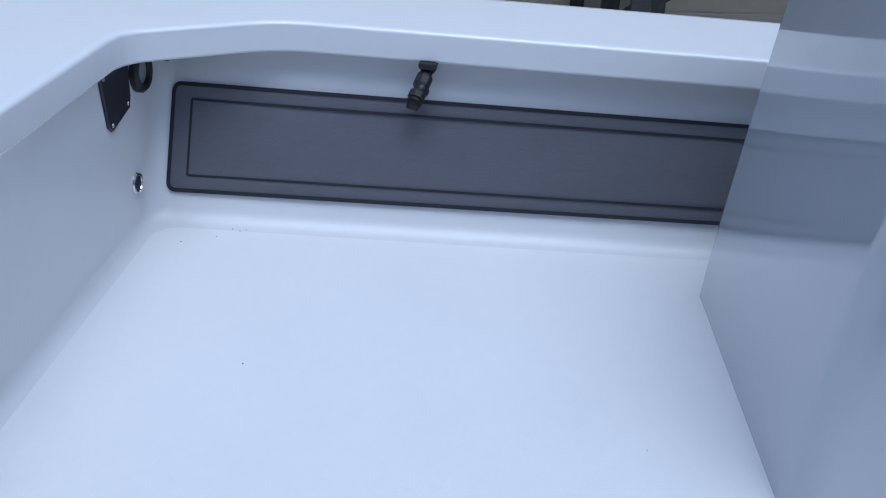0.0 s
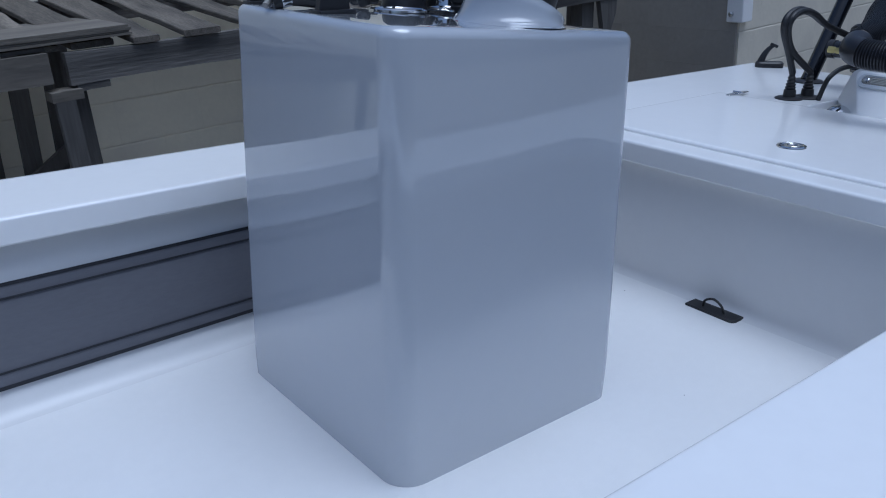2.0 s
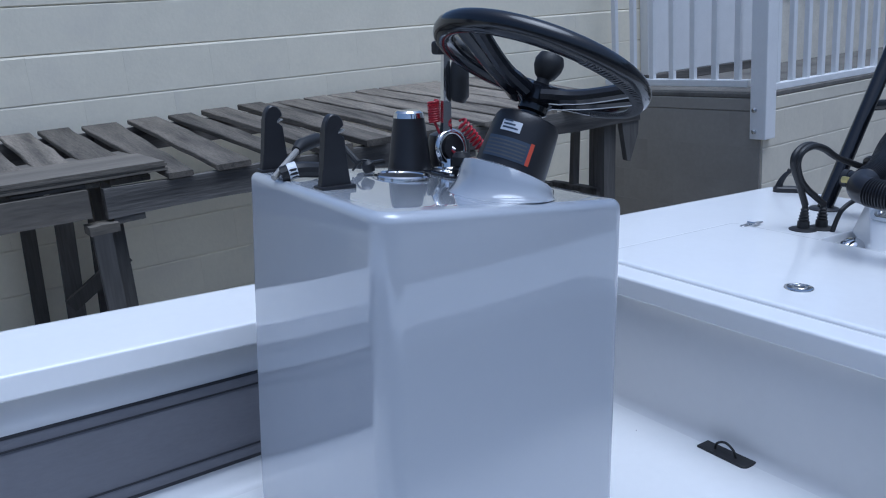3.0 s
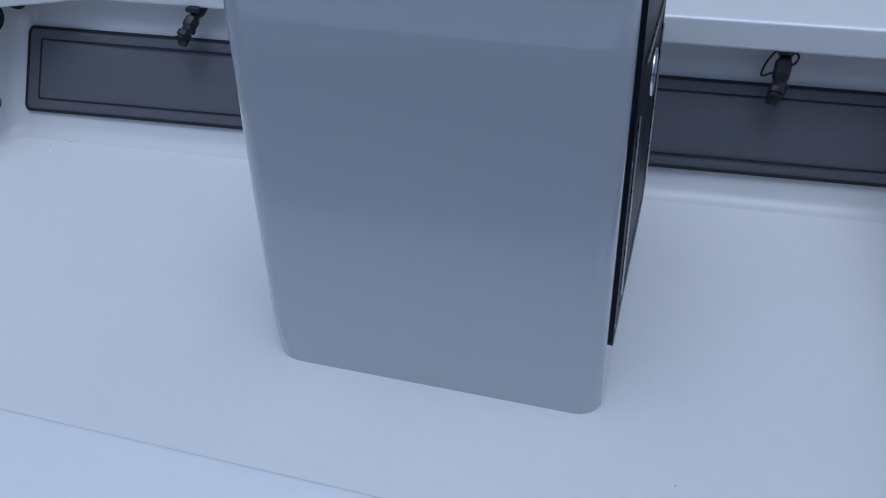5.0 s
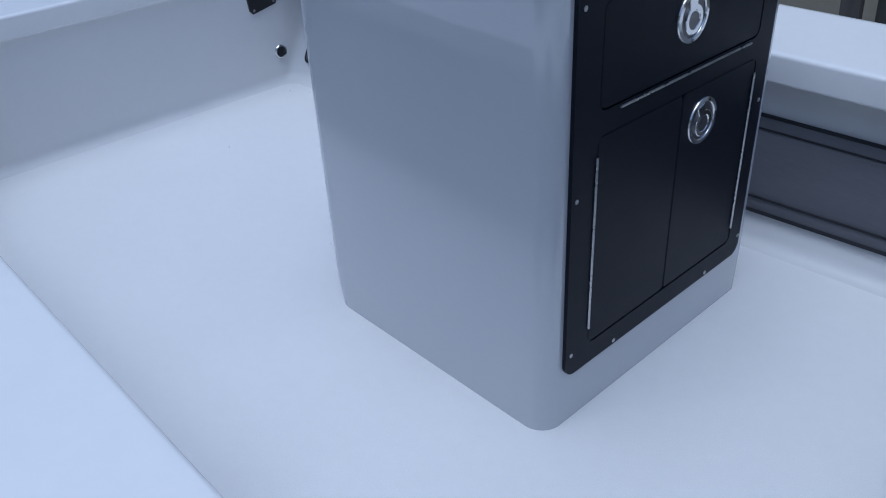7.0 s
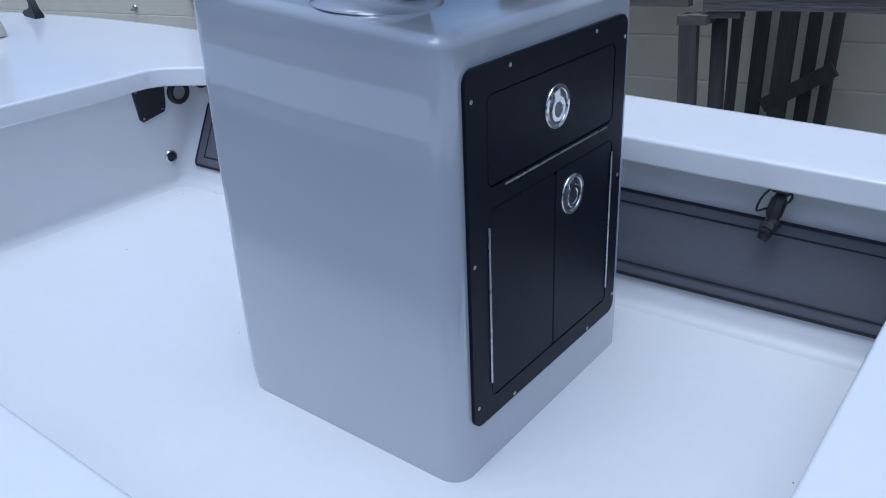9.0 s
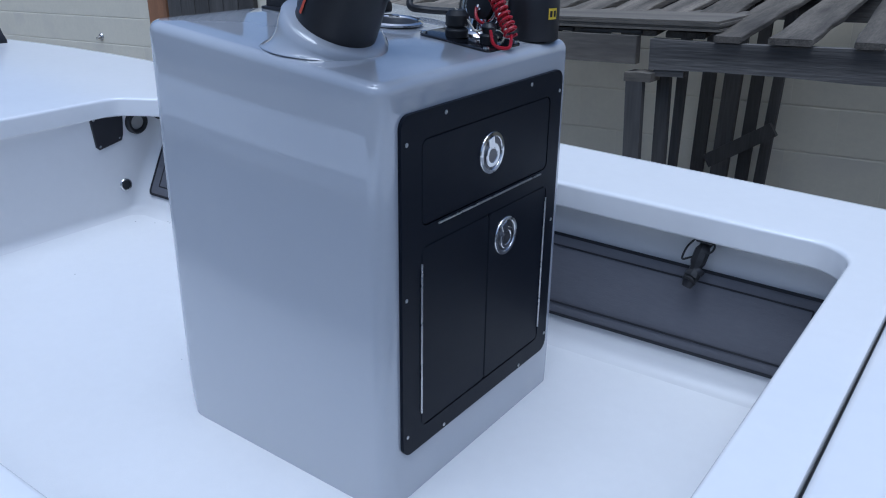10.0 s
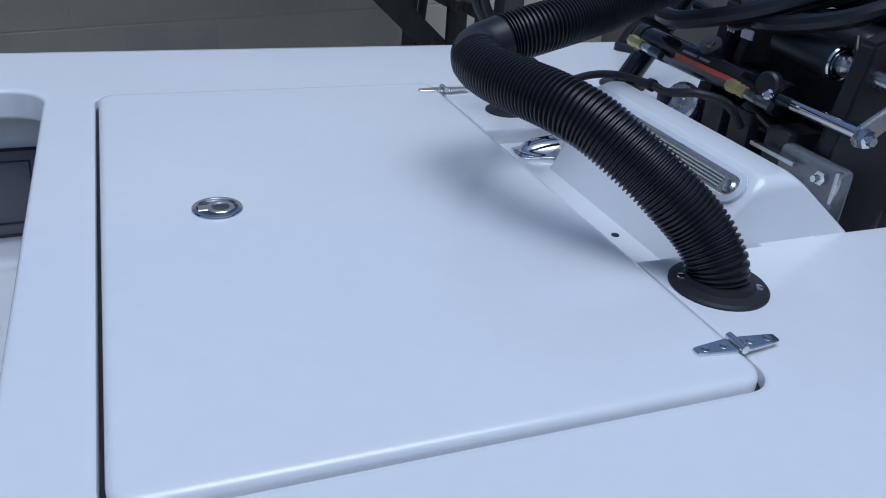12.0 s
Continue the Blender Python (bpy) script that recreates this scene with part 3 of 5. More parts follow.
# grey pad on the starboard side, with black border grooves
def side_point(x, z, off=0.0, sign=1):
    """A point on the sloping cockpit side, off metres proud of it."""
    f = (x + 1.022) / 2.025
    y0, k = 0.592 + (0.690 - 0.592) * f, 0.50 + (0.33 - 0.50) * f
    y = y0 + k * z
    nx = Vector((0, -1, k)).normalized()
    p = Vector((x, y, z)) + nx * off
    if sign < 0:
        p.y = 2 * MID - p.y
    return p


def pad(sign, name, label):
    t = thing(name, tuple(side_point(0, 0.06, 0, sign)), label, "coaming pad")
    lay = rounded([(-0.975, 0.050), (0.955, 0.050), (0.955, 0.226), (-0.975, 0.226)], 0.016, 6)

    def sheet(outer, top):
        pts = []
        for px, pz in outer:
            f, v = (px + 0.97) / 1.92, (pz - 0.05) / 0.176
            pts.append(side_point(px, pz + (1 - v) * (0.009 * f - 0.003) + v * (0.002 - 0.006 * f), top, sign))
        return pts

    def border(a, b, h):
        b_ = bmesh.new()
        loft(b_, [sheet(a, 0.0), sheet(a, h), sheet(b, h), sheet(b, 0.0)])
        return b_
    grid = bmesh.new()
    a0 = inset(lay, 0.0035)
    loft(grid, [sheet(lay, 0.001), sheet(lay, 0.004), sheet(a0, 0.006)], True, False, True)
    part("pad_sheet", grid, PAD, t, "dark grey foam sheet", smooth=30)
    part("edge_border", border(lay, inset(lay, 0.0065), 0.0072), PADLINE, t, "black rounded border")
    i1 = rounded([(-0.940, 0.076), (0.928, 0.076), (0.928, 0.201), (-0.940, 0.201)], 0.004, 3)
    part("inner_line", border(i1, inset(i1, 0.0038), 0.0070), PADLINE, t, "thin black inlaid line")
    return t


pad(1, "side_pad", "dark grey foam pad with black border lines on the cockpit side")

# hatch lid of the aft deck
hatch = thing("deck_hatch", (1.4, MID, DECK), "closed white fibreglass hatch lid in the aft deck", "hatch")
lid = rounded([(1.0715, -0.435), (1.723, -0.435), (1.723, 0.637), (1.0715, 0.637)], 0.032, 6)
bm = bmesh.new()
T = DECK + 0.006
loft(bm, [lift(lid, DECK - 0.028), lift(lid, T - 0.009), lift(inset(lid, 0.0012), T - 0.005), lift(inset(lid, 0.004), T - 0.0015), lift(inset(lid, 0.009), T), lift(inset(lid, 0.016), T), lift(inset(lid, 0.026), T)], True, True, True)
part("lid", bm, GELCOAT, hatch, smooth=50)
# Black strip added round the lid so that its gap draws dark.
bm = bmesh.new()
loft(bm, [lift(inset(hatch_hole, 0.001), DECK - 0.028), lift(inset(hatch_hole, 0.001), DECK - 0.016), lift(inset(hatch_hole, 0.010), DECK - 0.016), lift(inset(hatch_hole, 0.010), DECK - 0.028)])
part("seal", bm, RUBBER, hatch, "black strip added to darken the lid gap")

# ---- console ----
CX, CY = 0.488, 0.519
LEAN = 0.009         # how far the aft face leans forward, metres a metre


def console_top(x):
    u = min(max(x / CX, 0), 1)
    return 0.726 - 0.018 * u - 0.021 * u * u


def con_loop(z, d=0.0, n=10):
    a, b, x0, y0 = CX + 0.002 - LEAN * (z - 0.1), CY - 0.010 * z, -0.012 - 0.002 * math.sin(math.pi * min(z / 0.72, 1.0)), -0.006
    k = 1 - 0.25 * min(z / 0.06, 1.0)
    return rounded([(x0 + d, y0 + d), (a - d, y0 + d), (a - d, b - d), (x0 + 0.030 * z + d, b - 0.012 * z - d)], [max(r * k - d, 0.004) for r in (0.052, 0.036, 0.024, 0.032)], n)


console = thing("center_console", (0.24, 0.25, 0), "glossy pale grey-white fibreglass steering console on the cockpit floor", "console")
bm = bmesh.new()
R = 0.016
loops = [*[lift(con_loop(z), z) for z in (0.0, 0.04, 0.08, 0.12, 0.16, 0.2, 0.3, 0.4, 0.5, 0.6, 0.66)]]
for k in range(0, 7):
    a = radians(90) * k / 6
    d = R * (1 - math.cos(a))
    loops.append([(x, y, console_top(x) - R + R * math.sin(a)) for x, y in con_loop(0.69, d)])
loops.append([(x, y, console_top(x)) for x, y in con_loop(0.69, 0.05)])
loops.append([(x, y, console_top(x)) for x, y in con_loop(0.69, 0.12)])
loft(bm, loops, True, False, True)
part("shell", bm, CONSOLE, console, smooth=50)

# console: black panel with a drawer front and two doors on the aft face
AX = 0.4895


def flat(loop, x):
    """An outline in (y, z) stood up at x."""
    return [(x, y, z) for y, z in loop]


def slab(bm, y0, y1, z0, z1, x0, x1, r=0.012, bevel=0.0015, n=6):
    lp = rounded([(y0, z0), (y1, z0), (y1, z1), (y0, z1)], r, n)
    loft(bm, [flat(lp, x0), flat(lp, x1 - bevel), flat(inset(lp, bevel), x1)], True, True, True)


def frame_slab(bm, outer, holes, x0, x1):
    """A panel with openings that go through it."""
    for x in (x1,):
        edges = []
        for lp in [outer] + holes:
            vs = [bm.verts.new((x, y, z)) for y, z in lp]
            edges += [bm.edges.new((vs[i], vs[(i + 1) % len(vs)])) for i in range(len(vs))]
        bmesh.ops.triangle_fill(bm, use_beauty=True, edges=edges)
    for lp in [outer] + holes:
        loft(bm, [flat(lp, x0), flat(lp, x1)])
    bmesh.ops.remove_doubles(bm, verts=bm.verts, dist=1e-6)


P_OUT = rounded([(0.031, 0.090), (0.482, 0.090), (0.482, 0.643), (0.031, 0.643)], 0.020, 6)
D1 = rounded([(0.077, 0.471), (0.443, 0.471), (0.443, 0.603), (0.077, 0.603)], 0.014, 5)
D2 = rounded([(0.077, 0.125), (0.447, 0.125), (0.447, 0.440), (0.077, 0.440)], 0.014, 5)
bm = bmesh.new()
frame_slab(bm, P_OUT, [D1, D2], AX - 0.002, AX + 0.0065)
panel = part("panel_frame", bm, SATIN, console, "black plastic panel frame", smooth=30)
bm = bmesh.new()
slab(bm, 0.06, 0.46, 0.11, 0.62, AX - 0.0015, AX + 0.0012)
panel_back = part("panel_back", bm, PADLINE, console)


def latch(parent, centre, axis, spin=0.0):
    """Round flush pull latch: rim, dished cup, lift tab."""
    m = Matrix.Translation(centre) @ axes(axis) @ Matrix.Rotation(spin, 4, "Z")
    out = []

    def turned(name, prof, mat, seg=36, label=""):
        b = bmesh.new()
        loft(b, [[m @ Vector((r * math.cos(2 * math.pi * i / seg), r * math.sin(2 * math.pi * i / seg), h)) for i in range(seg)] for r, h in prof], True, False, True)
        return part(name, b, mat, parent, label, smooth=40)
    body = turned("latch", [(0.0345, 0.0), (0.0345, 0.0020), (0.0335, 0.0034), (0.0280, 0.0040), (0.0270, 0.0030), (0.0265, 0.0008), (0.006, 0.0006)], CHROME, label="polished stainless flush pull latch")
    # The recess shade of the cup is put into this disc's darker metal.
    turned("cup", [(0.0263, 0.0008), (0.0263, 0.0012), (0.004, 0.0012)], SHADOWMETAL, label="latch cup disc, recess shade in its colour").parent = body
    b = bmesh.new()
    tab = [(0.004 + 0.0195 * math.cos(a), 0.0195 * math.sin(a)) for a in [radians(-155 + 310 * q / 24) for q in range(25)]] + [(-0.026, 0.0085), (-0.026, -0.0085)]
    hole = [(0.004 + 0.0130 * math.cos(a), 0.0130 * math.sin(a)) for a in [radians(-155 + 310 * q / 24) for q in range(25)]] + [(-0.0080, 0.0030), (-0.0080, -0.0030)]
    loft(b, [[m @ Vector((x, y, h)) for x, y in lp] for lp, h in ((tab, 0.0010), (tab, 0.0032), (inset(tab, 0.0010), 0.0040), (hole, 0.0040), (inset(hole, 0.0015), 0.0022))], True, False, True)
    part("lift_tab", b, CHROME, body, smooth=30)
    # Dark disc in place of the finger hole's shade.
    b = bmesh.new()
    lathe(b, [(0.0112, 0.0), (0.0112, 0.0006), (0.004, 0.0002)], m @ Vector((0.005, 0.0, 0.0023)), axis, 20)
    part("finger_hole", b, SHADOWMETAL, body, "dark disc for the shaded finger hole")
    return body


# the drawer front, the two doors, their hinges, latches and screws
bm = bmesh.new()
slab(bm, 0.0785, 0.4415, 0.4725, 0.6015, AX + 0.0015, AX + 0.0060, 0.0125)
drawer = part("drawer_front", bm, SATIN, console, "black drop-front compartment door")
bm = bmesh.new()
slab(bm, 0.0785, 0.2590, 0.1265, 0.4385, AX + 0.0015, AX + 0.0060, 0.008)
door_p = part("door", bm, SATIN, console)
bm = bmesh.new()
slab(bm, 0.2605, 0.4455, 0.1265, 0.4385, AX + 0.0015, AX + 0.0060, 0.008)
door_s = part("door", bm, SATIN, console)
for par, a, b_ in ((drawer, (0.117, 0.467), (0.421, 0.467)), (door_p, (0.0765, 0.154), (0.0765, 0.414)), (door_s, (0.4440, 0.153), (0.4440, 0.417))):
    bm = bmesh.new()
    rod(bm, (AX + 0.0078, *a), (AX + 0.0078, *b_), 0.0014, seg=8)
    n = 26
    for k in range(n):
        f = (k + 0.5) / n
        p = Vector((AX + 0.0078, a[0] + (b_[0] - a[0]) * f, a[1] + (b_[1] - a[1]) * f))
        d = Vector((0, b_[0] - a[0], b_[1] - a[1])).normalized() * 0.0046
        rod(bm, p - d, p + d, 0.0018, seg=8)
    part("piano_hinge", bm, BRUSHED, par, "thin brushed steel hinge")
latch(drawer, (AX + 0.0060, 0.2585, 0.543), (1, 0, 0), radians(-78))
latch(door_s, (AX + 0.0060, 0.3115, 0.3855), (1, 0, 0), radians(-70))
for y, z in ((0.043, 0.602), (0.134, 0.631), (0.375, 0.632), (0.473, 0.606), (0.472, 0.366), (0.475, 0.125), (0.381, 0.0965), (0.140, 0.0965), (0.042, 0.1255), (0.041, 0.367)):
    bm = bmesh.new()
    lathe(bm, [(0.0033, 0.0), (0.0033, 0.0008), (0.0024, 0.0014), (0.001, 0.0008)], (AX + 0.0063, y, z), (1, 0, 0), 12)
    part("screw", bm, BRUSHED, panel)

# the panel and all on it lean with the aft face
leaning = [panel, panel_back, drawer, door_p, door_s]
while leaning:
    ob = leaning.pop()
    leaning += ob.children
    for v in ob.data.vertices:
        v.co.x -= LEAN * (v.co.z - 0.1)

# console top: helm fairing moulded into the shell
TILT = radians(26)
AXIS = Vector((math.sin(TILT), 0, math.cos(TILT)))
HELM = Vector((0.312, 0.104, 0.738))


def oblique(r, h):
    m = Matrix.Translation(HELM) @ axes(AXIS)
    pts = []
    for i in range(48):
        a = 2 * math.pi * i / 48
        pts.append(m @ Vector((r * math.cos(a), r * math.sin(a), h)))
    return pts


bm = bmesh.new()
top_ring = oblique(0.060, 0.000)
rim_in = oblique(0.074, 0.000)
rim = oblique(0.082, -0.004)
skirt = []
for p in oblique(0.084, -0.012):
    d = p - HELM
    foot_z = console_top(p.x) - 0.002
    g = max(0.0, p.z - foot_z)
    out = Vector((d.x, d.y, 0))
    out.normalize()
    skirt.append((p, out, foot_z, g))
rows = [top_ring, rim_in, rim]
for k in range(1, 13):
    f = k / 12
    rows.append([p + out * (0.040 * f ** 1.4 * min(1, g / 0.06)) + Vector((0, 0, g * ((1 - f) ** 2.0 - 1))) if g > 0 else Vector((p.x, p.y, p.z - 0.002 * k)) for p, out, fz, g in skirt])
loft(bm, rows, True, False, False)
part("helm_fairing", bm, CONSOLE, console, "raised moulded helm fairing", smooth=60)

# ---- helm and steering wheel ----
wheel = thing("steering_wheel", tuple(HELM), "black three-spoke steering wheel on a tilted helm", "steering wheel")
bm = bmesh.new()
lathe(bm, [(0.062, -0.01), (0.061, 0.02), (0.0575, 0.072), (0.056, 0.088), (0.052, 0.096), (0.047, 0.098), (0.045, 0.094), (0.024, 0.095)], HELM, AXIS, 40)
helm = part("helm_pump", bm, BLACK, wheel, "black tapered helm housing with stickers")
mh = Matrix.Translation(HELM) @ axes(AXIS)


def wrap(bm, a0, a1, h0, h1, rr, n=10):
    loops = [[mh @ Vector((rr(h) * math.cos(a0 + (a1 - a0) * i / n), rr(h) * math.sin(a0 + (a1 - a0) * i / n), h)) for i in range(n + 1)] for h in (h0, (h0 + h1) / 2, h1)]
    loft(bm, loops, False)


def helm_r(h):
    return 0.0632 - 0.055 * max(h, 0) * 0.9


# the side that faces port and forward
def ang(v):
    q = axes(AXIS).inverted() @ Vector(v)
    return math.atan2(q.y, q.x)


face = ang((-0.45, -0.9, 0.1))
for name, a0, a1, h0, h1, mat, lab in (("label", -0.95, -0.35, 0.058, 0.076, LABEL, "white printed label"), ("label", -1.25, 0.05, 0.012, 0.048, LABELBLUE, "blue-grey warning label"), ("label_stripe", 0.05, 0.16, 0.012, 0.050, ORANGE, "orange-red label stripe")):
    bm = bmesh.new()
    wrap(bm, face + a0, face + a1, h0, h1, helm_r)
    lb = part(name, bm, mat, helm, lab)
    if mat == LABEL:
        for k in range(3):
            bm = bmesh.new()
            wrap(bm, face + a0 + 0.06, face + a1 - 0.08 - 0.1 * k, h0 + 0.004 + 0.006 * k, h0 + 0.007 + 0.006 * k, lambda h: helm_r(h) + 0.0006)
            part("print_bar", bm, LABELBLUE, lb)
    if mat == LABELBLUE:
        for k in range(5):
            bm = bmesh.new()
            wrap(bm, face + a0 + 0.05, face + a1 - 0.08, h0 + 0.004 + 0.006 * k, h0 + 0.0065 + 0.006 * k, lambda h: helm_r(h) + 0.0006)
            part("print_bar", bm, STITCH, lb)
bm = bmesh.new()
lathe(bm, [(0.020, 0.094), (0.020, 0.108), (0.026, 0.112), (0.026, 0.122), (0.033, 0.128), (0.034, 0.150), (0.025, 0.158), (0.012, 0.160)], HELM, AXIS, 28)
part("hub", bm, GLOSSBLACK, wheel)
WR = 0.191
RIMC = Vector((0.380, 0.105, 0.912))
bm = bmesh.new()
ring(bm, RIMC, AXIS, WR - 0.018, 0.0195, 72, 14)
rim_ob = part("rim", bm, GLOSSBLACK, wheel, "glossy black padded rim")
mw = Matrix.Translation(RIMC) @ axes(AXIS)
bm = bmesh.new()
for k in range(168):
    a = 2 * math.pi * k / 168
    pts = []
    for i in range(4):
        q = radians(-120 + 22 * i)
        aa = a + 0.010 * i
        rr = WR - 0.018 + 0.0199 * math.cos(q)
        pts.append(mw @ Vector((rr * math.cos(aa), rr * math.sin(aa), 0.0199 * math.sin(q))))
    if (pts[0] - RIMC).dot(Vector((0.65, -0.76, 0))) > 0.075:
        sweep(bm, pts, 0.0011, 4)
part("rim_stitching", bm, STITCH, rim_ob, "grey stitching round the rim", kind="stuff")
for k in range(3):
    a = radians(90 + 120 * k)
    for s in (-1, 1):
        bm = bmesh.new()
        pts = [mw @ Vector((0.03 * math.cos(a + s * 0.55), 0.03 * math.sin(a + s * 0.55), -0.050)), mw @ Vector((0.09 * math.cos(a + s * 0.16), 0.09 * math.sin(a + s * 0.16), -0.036)), mw @ Vector(((WR - 0.016) * math.cos(a + s * 0.12), (WR - 0.016) * math.sin(a + s * 0.12), -0.003))]
        sweep(bm, spline(pts, 6), [0.014] * 4 + [0.0125] * 9, 10)
        part("spoke", bm, GLOSSBLACK, wheel)
bm = bmesh.new()
lathe(bm, [(0.012, 0.0), (0.011, 0.014), (0.018, 0.020), (0.0245, 0.034), (0.0255, 0.046), (0.021, 0.057), (0.008, 0.061)], HELM + AXIS * 0.156, AXIS, 24)
part("knob", bm, RUBBER, wheel, "black round knob at the hub")

# ---- other fittings on the console top ----
def on_top(x, y, h=0.0):
    return Vector((x, y, console_top(x) + h))


bracket = thing("display_bracket", tuple(on_top(0.05, 0.39)), "empty black display bracket with two upright arms", "bracket")
for y in (0.240, 0.474):
    z = console_top(0.05)
    bm = bmesh.new()
    box(bm, 0.020, 0.084, y - 0.016, y + 0.016, z - 0.004, z + 0.006, 0.002, 2)
    part("foot", bm, BLACK, bracket)
    bm = bmesh.new()
    # tapered plate with a slot cut into its rounded head
    prof = [(0.012, z), (0.090, z), (0.082, z + 0.030), (0.076, z + 0.084), (0.058, z + 0.090), (0.058, z + 0.096), (0.077, z + 0.102), (0.072, z + 0.113), (0.062, z + 0.120), (0.050, z + 0.122), (0.040, z + 0.119), (0.032, z + 0.110), (0.028, z + 0.096), (0.020, z + 0.035)]
    loft(bm, [[(0.052 + (x - 0.052) * 0.74, yy, zz) for x, zz in prof] for yy in (y - 0.008, y + 0.008)], True, True, True)
    bmesh.ops.bevel(bm, geom=[e for e in bm.edges], offset=0.002, segments=1, affect="EDGES")
    arm = part("arm", bm, BLACK, bracket, smooth=25)
    bm = bmesh.new()
    loft(bm, [[(0.058 + 0.012 * f, yy, z + 0.0895 + 0.005 * f + dz) for yy, dz in ((y - 0.0088, 0.0), (y + 0.0088, 0.0), (y + 0.0088, 0.0022), (y - 0.0088, 0.0022))] for f in (0, 1)], True, True, True)
    part("slot_edge", bm, CABLE, arm, "pale slot edge")

cup = thing("cup_holder", tuple(on_top(0.237, 0.325)), "polished steel ring opening with a black plug on a strap", "cup holder")
bm = bmesh.new()
lathe(bm, [(0.054, 0.0), (0.054, 0.003), (0.050, 0.0055), (0.045, 0.0045), (0.043, 0.0015)], on_top(0.237, 0.325), (0.05, 0, 1), 40, True, False)
part("ring", bm, CHROME, cup)
# A flat black disc closes the ring; it stands for the shade inside.
bm = bmesh.new()
lathe(bm, [(0.0435, 0.0005), (0.0435, 0.0022)], on_top(0.237, 0.325), (0.05, 0, 1), 32)
part("well", bm, RUBBER, cup, "flat black disc for the shaded cup inside")
bm = bmesh.new()
lathe(bm, [(0.010, 0.0), (0.012, 0.006), (0.012, 0.016), (0.007, 0.022)], on_top(0.192, 0.363, 0.006), (-0.3, 0.1, 1), 18)
part("plug", bm, RUBBER, cup, "black rubber plug")
bm = bmesh.new()
sweep(bm, spline([on_top(0.192, 0.363, 0.026), on_top(0.180, 0.374, 0.026), on_top(0.168, 0.386, 0.006)], 5), 0.0022, 6)
part("strap", bm, RUBBER, cup)

horn = thing("compass_pod", tuple(on_top(0.345, 0.455)), "black tapered pod with a steel-rimmed top", "instrument pod")
bm = bmesh.new()
lathe(bm, [(0.045, 0.0), (0.045, 0.006), (0.043, 0.012), (0.034, 0.085), (0.031, 0.104)], on_top(0.338, 0.450), (0, 0, 1), 36)
part("body", bm, BLACK, horn)
bm = bmesh.new()
lathe(bm, [(0.0315, 0.103), (0.0290, 0.113), (0.024, 0.117), (0.008, 0.118)], on_top(0.338, 0.450), (0, 0, 1), 36)
part("cap_ring", bm, CHROME, horn, "polished steel cap")

control = thing("throttle_control", tuple(on_top(0.40, 0.375)), "polished throttle lever with a black grip", "throttle")
bm = bmesh.new()
lathe(bm, [(0.040, 0.0), (0.040, 0.004), (0.034, 0.010), (0.022, 0.014), (0.018, 0.030)], on_top(0.385, 0.375), (0, 0, 1), 32)
part("base", bm, CHROME, control)
bm = bmesh.new()
lathe(bm, [(0.044, 0.0), (0.044, 0.062), (0.041, 0.072), (0.030, 0.077)], on_top(0.441, 0.454), (0, 0, 1), 32)
housing = part("housing", bm, BLACK, control, "black round control housing")
bm = bmesh.new()
loft(bm, [[on_top(0.441, 0.454, h) + Vector((0.0446 * math.cos(a), 0.0446 * math.sin(a), 0)) for a in [radians(-26 + 24 * k / 6) for k in range(7)]] for h in (0.036, 0.054)], False)
lab = part("caution_label", bm, YELLOW, housing, "small yellow caution label")
for k in range(2):
    bm = bmesh.new()
    loft(bm, [[on_top(0.441, 0.454, h) + Vector((0.0449 * math.cos(a), 0.0449 * math.sin(a), 0)) for a in [radians(-23 + 11 * k + 7 * q / 3) for q in range(4)]] for h in (0.040, 0.050)], False)
    part("print_bar", bm, PADLINE, lab)
bm = bmesh.new()
ring(bm, on_top(0.388, 0.375, 0.050), (0.05, -1.0, 0.12), 0.031, 0.008, 36, 12)
part("yoke_ring", bm, CHROME, control, "polished ring around the pivot")
bm = bmesh.new()
lathe(bm, [(0.024, -0.011), (0.024, 0.011)], on_top(0.388, 0.375, 0.050), (0.05, -1.0, 0.12), 24)
part("pivot", bm, BLACK, control)
bm = bmesh.new()
loft(bm, [[(0.379 + c, 0.378 + d, console_top(0.388) + h) for c, d in ((-w, -0.005), (w, -0.005), (w, 0.005), (-w, 0.005))] for h, w in ((0.068, 0.013), (0.10, 0.010), (0.240, 0.007))], True, True, True)
part("lever", bm, CHROME, control, smooth=20)
bm = bmesh.new()
sweep(bm, [on_top(0.402, 0.368, 0.142), on_top(0.404, 0.366, 0.153), on_top(0.404, 0.366, 0.208), on_top(0.402, 0.367, 0.222)], [0.013, 0.019, 0.019, 0.013], 16)
part("grip", bm, RUBBER, control, "black rubber grip")
bm = bmesh.new()
box(bm, 0.352, 0.398, 0.366, 0.390, console_top(0.388) + 0.232, console_top(0.388) + 0.258, 0.006, 3)
part("handle", bm, RUBBER, control, "black handle at the lever's end")

switch = thing("switch_plate", tuple(on_top(0.40, 0.32)), "dark key switch plate with a red coiled safety cord", "switch panel")
bm = bmesh.new()
lp = rounded([(0.322, 0.285), (0.460, 0.285), (0.460, 0.390), (0.322, 0.390)], 0.012, 5)
loft(bm, [[(x, y, console_top(x) - 0.001) for x, y in lp], [(x, y, console_top(x) + 0.003) for x, y in lp], [(x, y, console_top(x) + 0.004) for x, y in inset(lp, 0.002)]], True, False, True)
plate = part("plate", bm, GLOSSBLACK, switch)
for x, y in ((0.330, 0.293), (0.452, 0.293), (0.452, 0.382)):
    bm = bmesh.new()
    lathe(bm, [(0.0055, 0.0), (0.005, 0.003), (0.002, 0.004)], on_top(x, y, 0.004), (0, 0, 1), 12)
    part("screw", bm, CHROME, plate)
bm = bmesh.new()
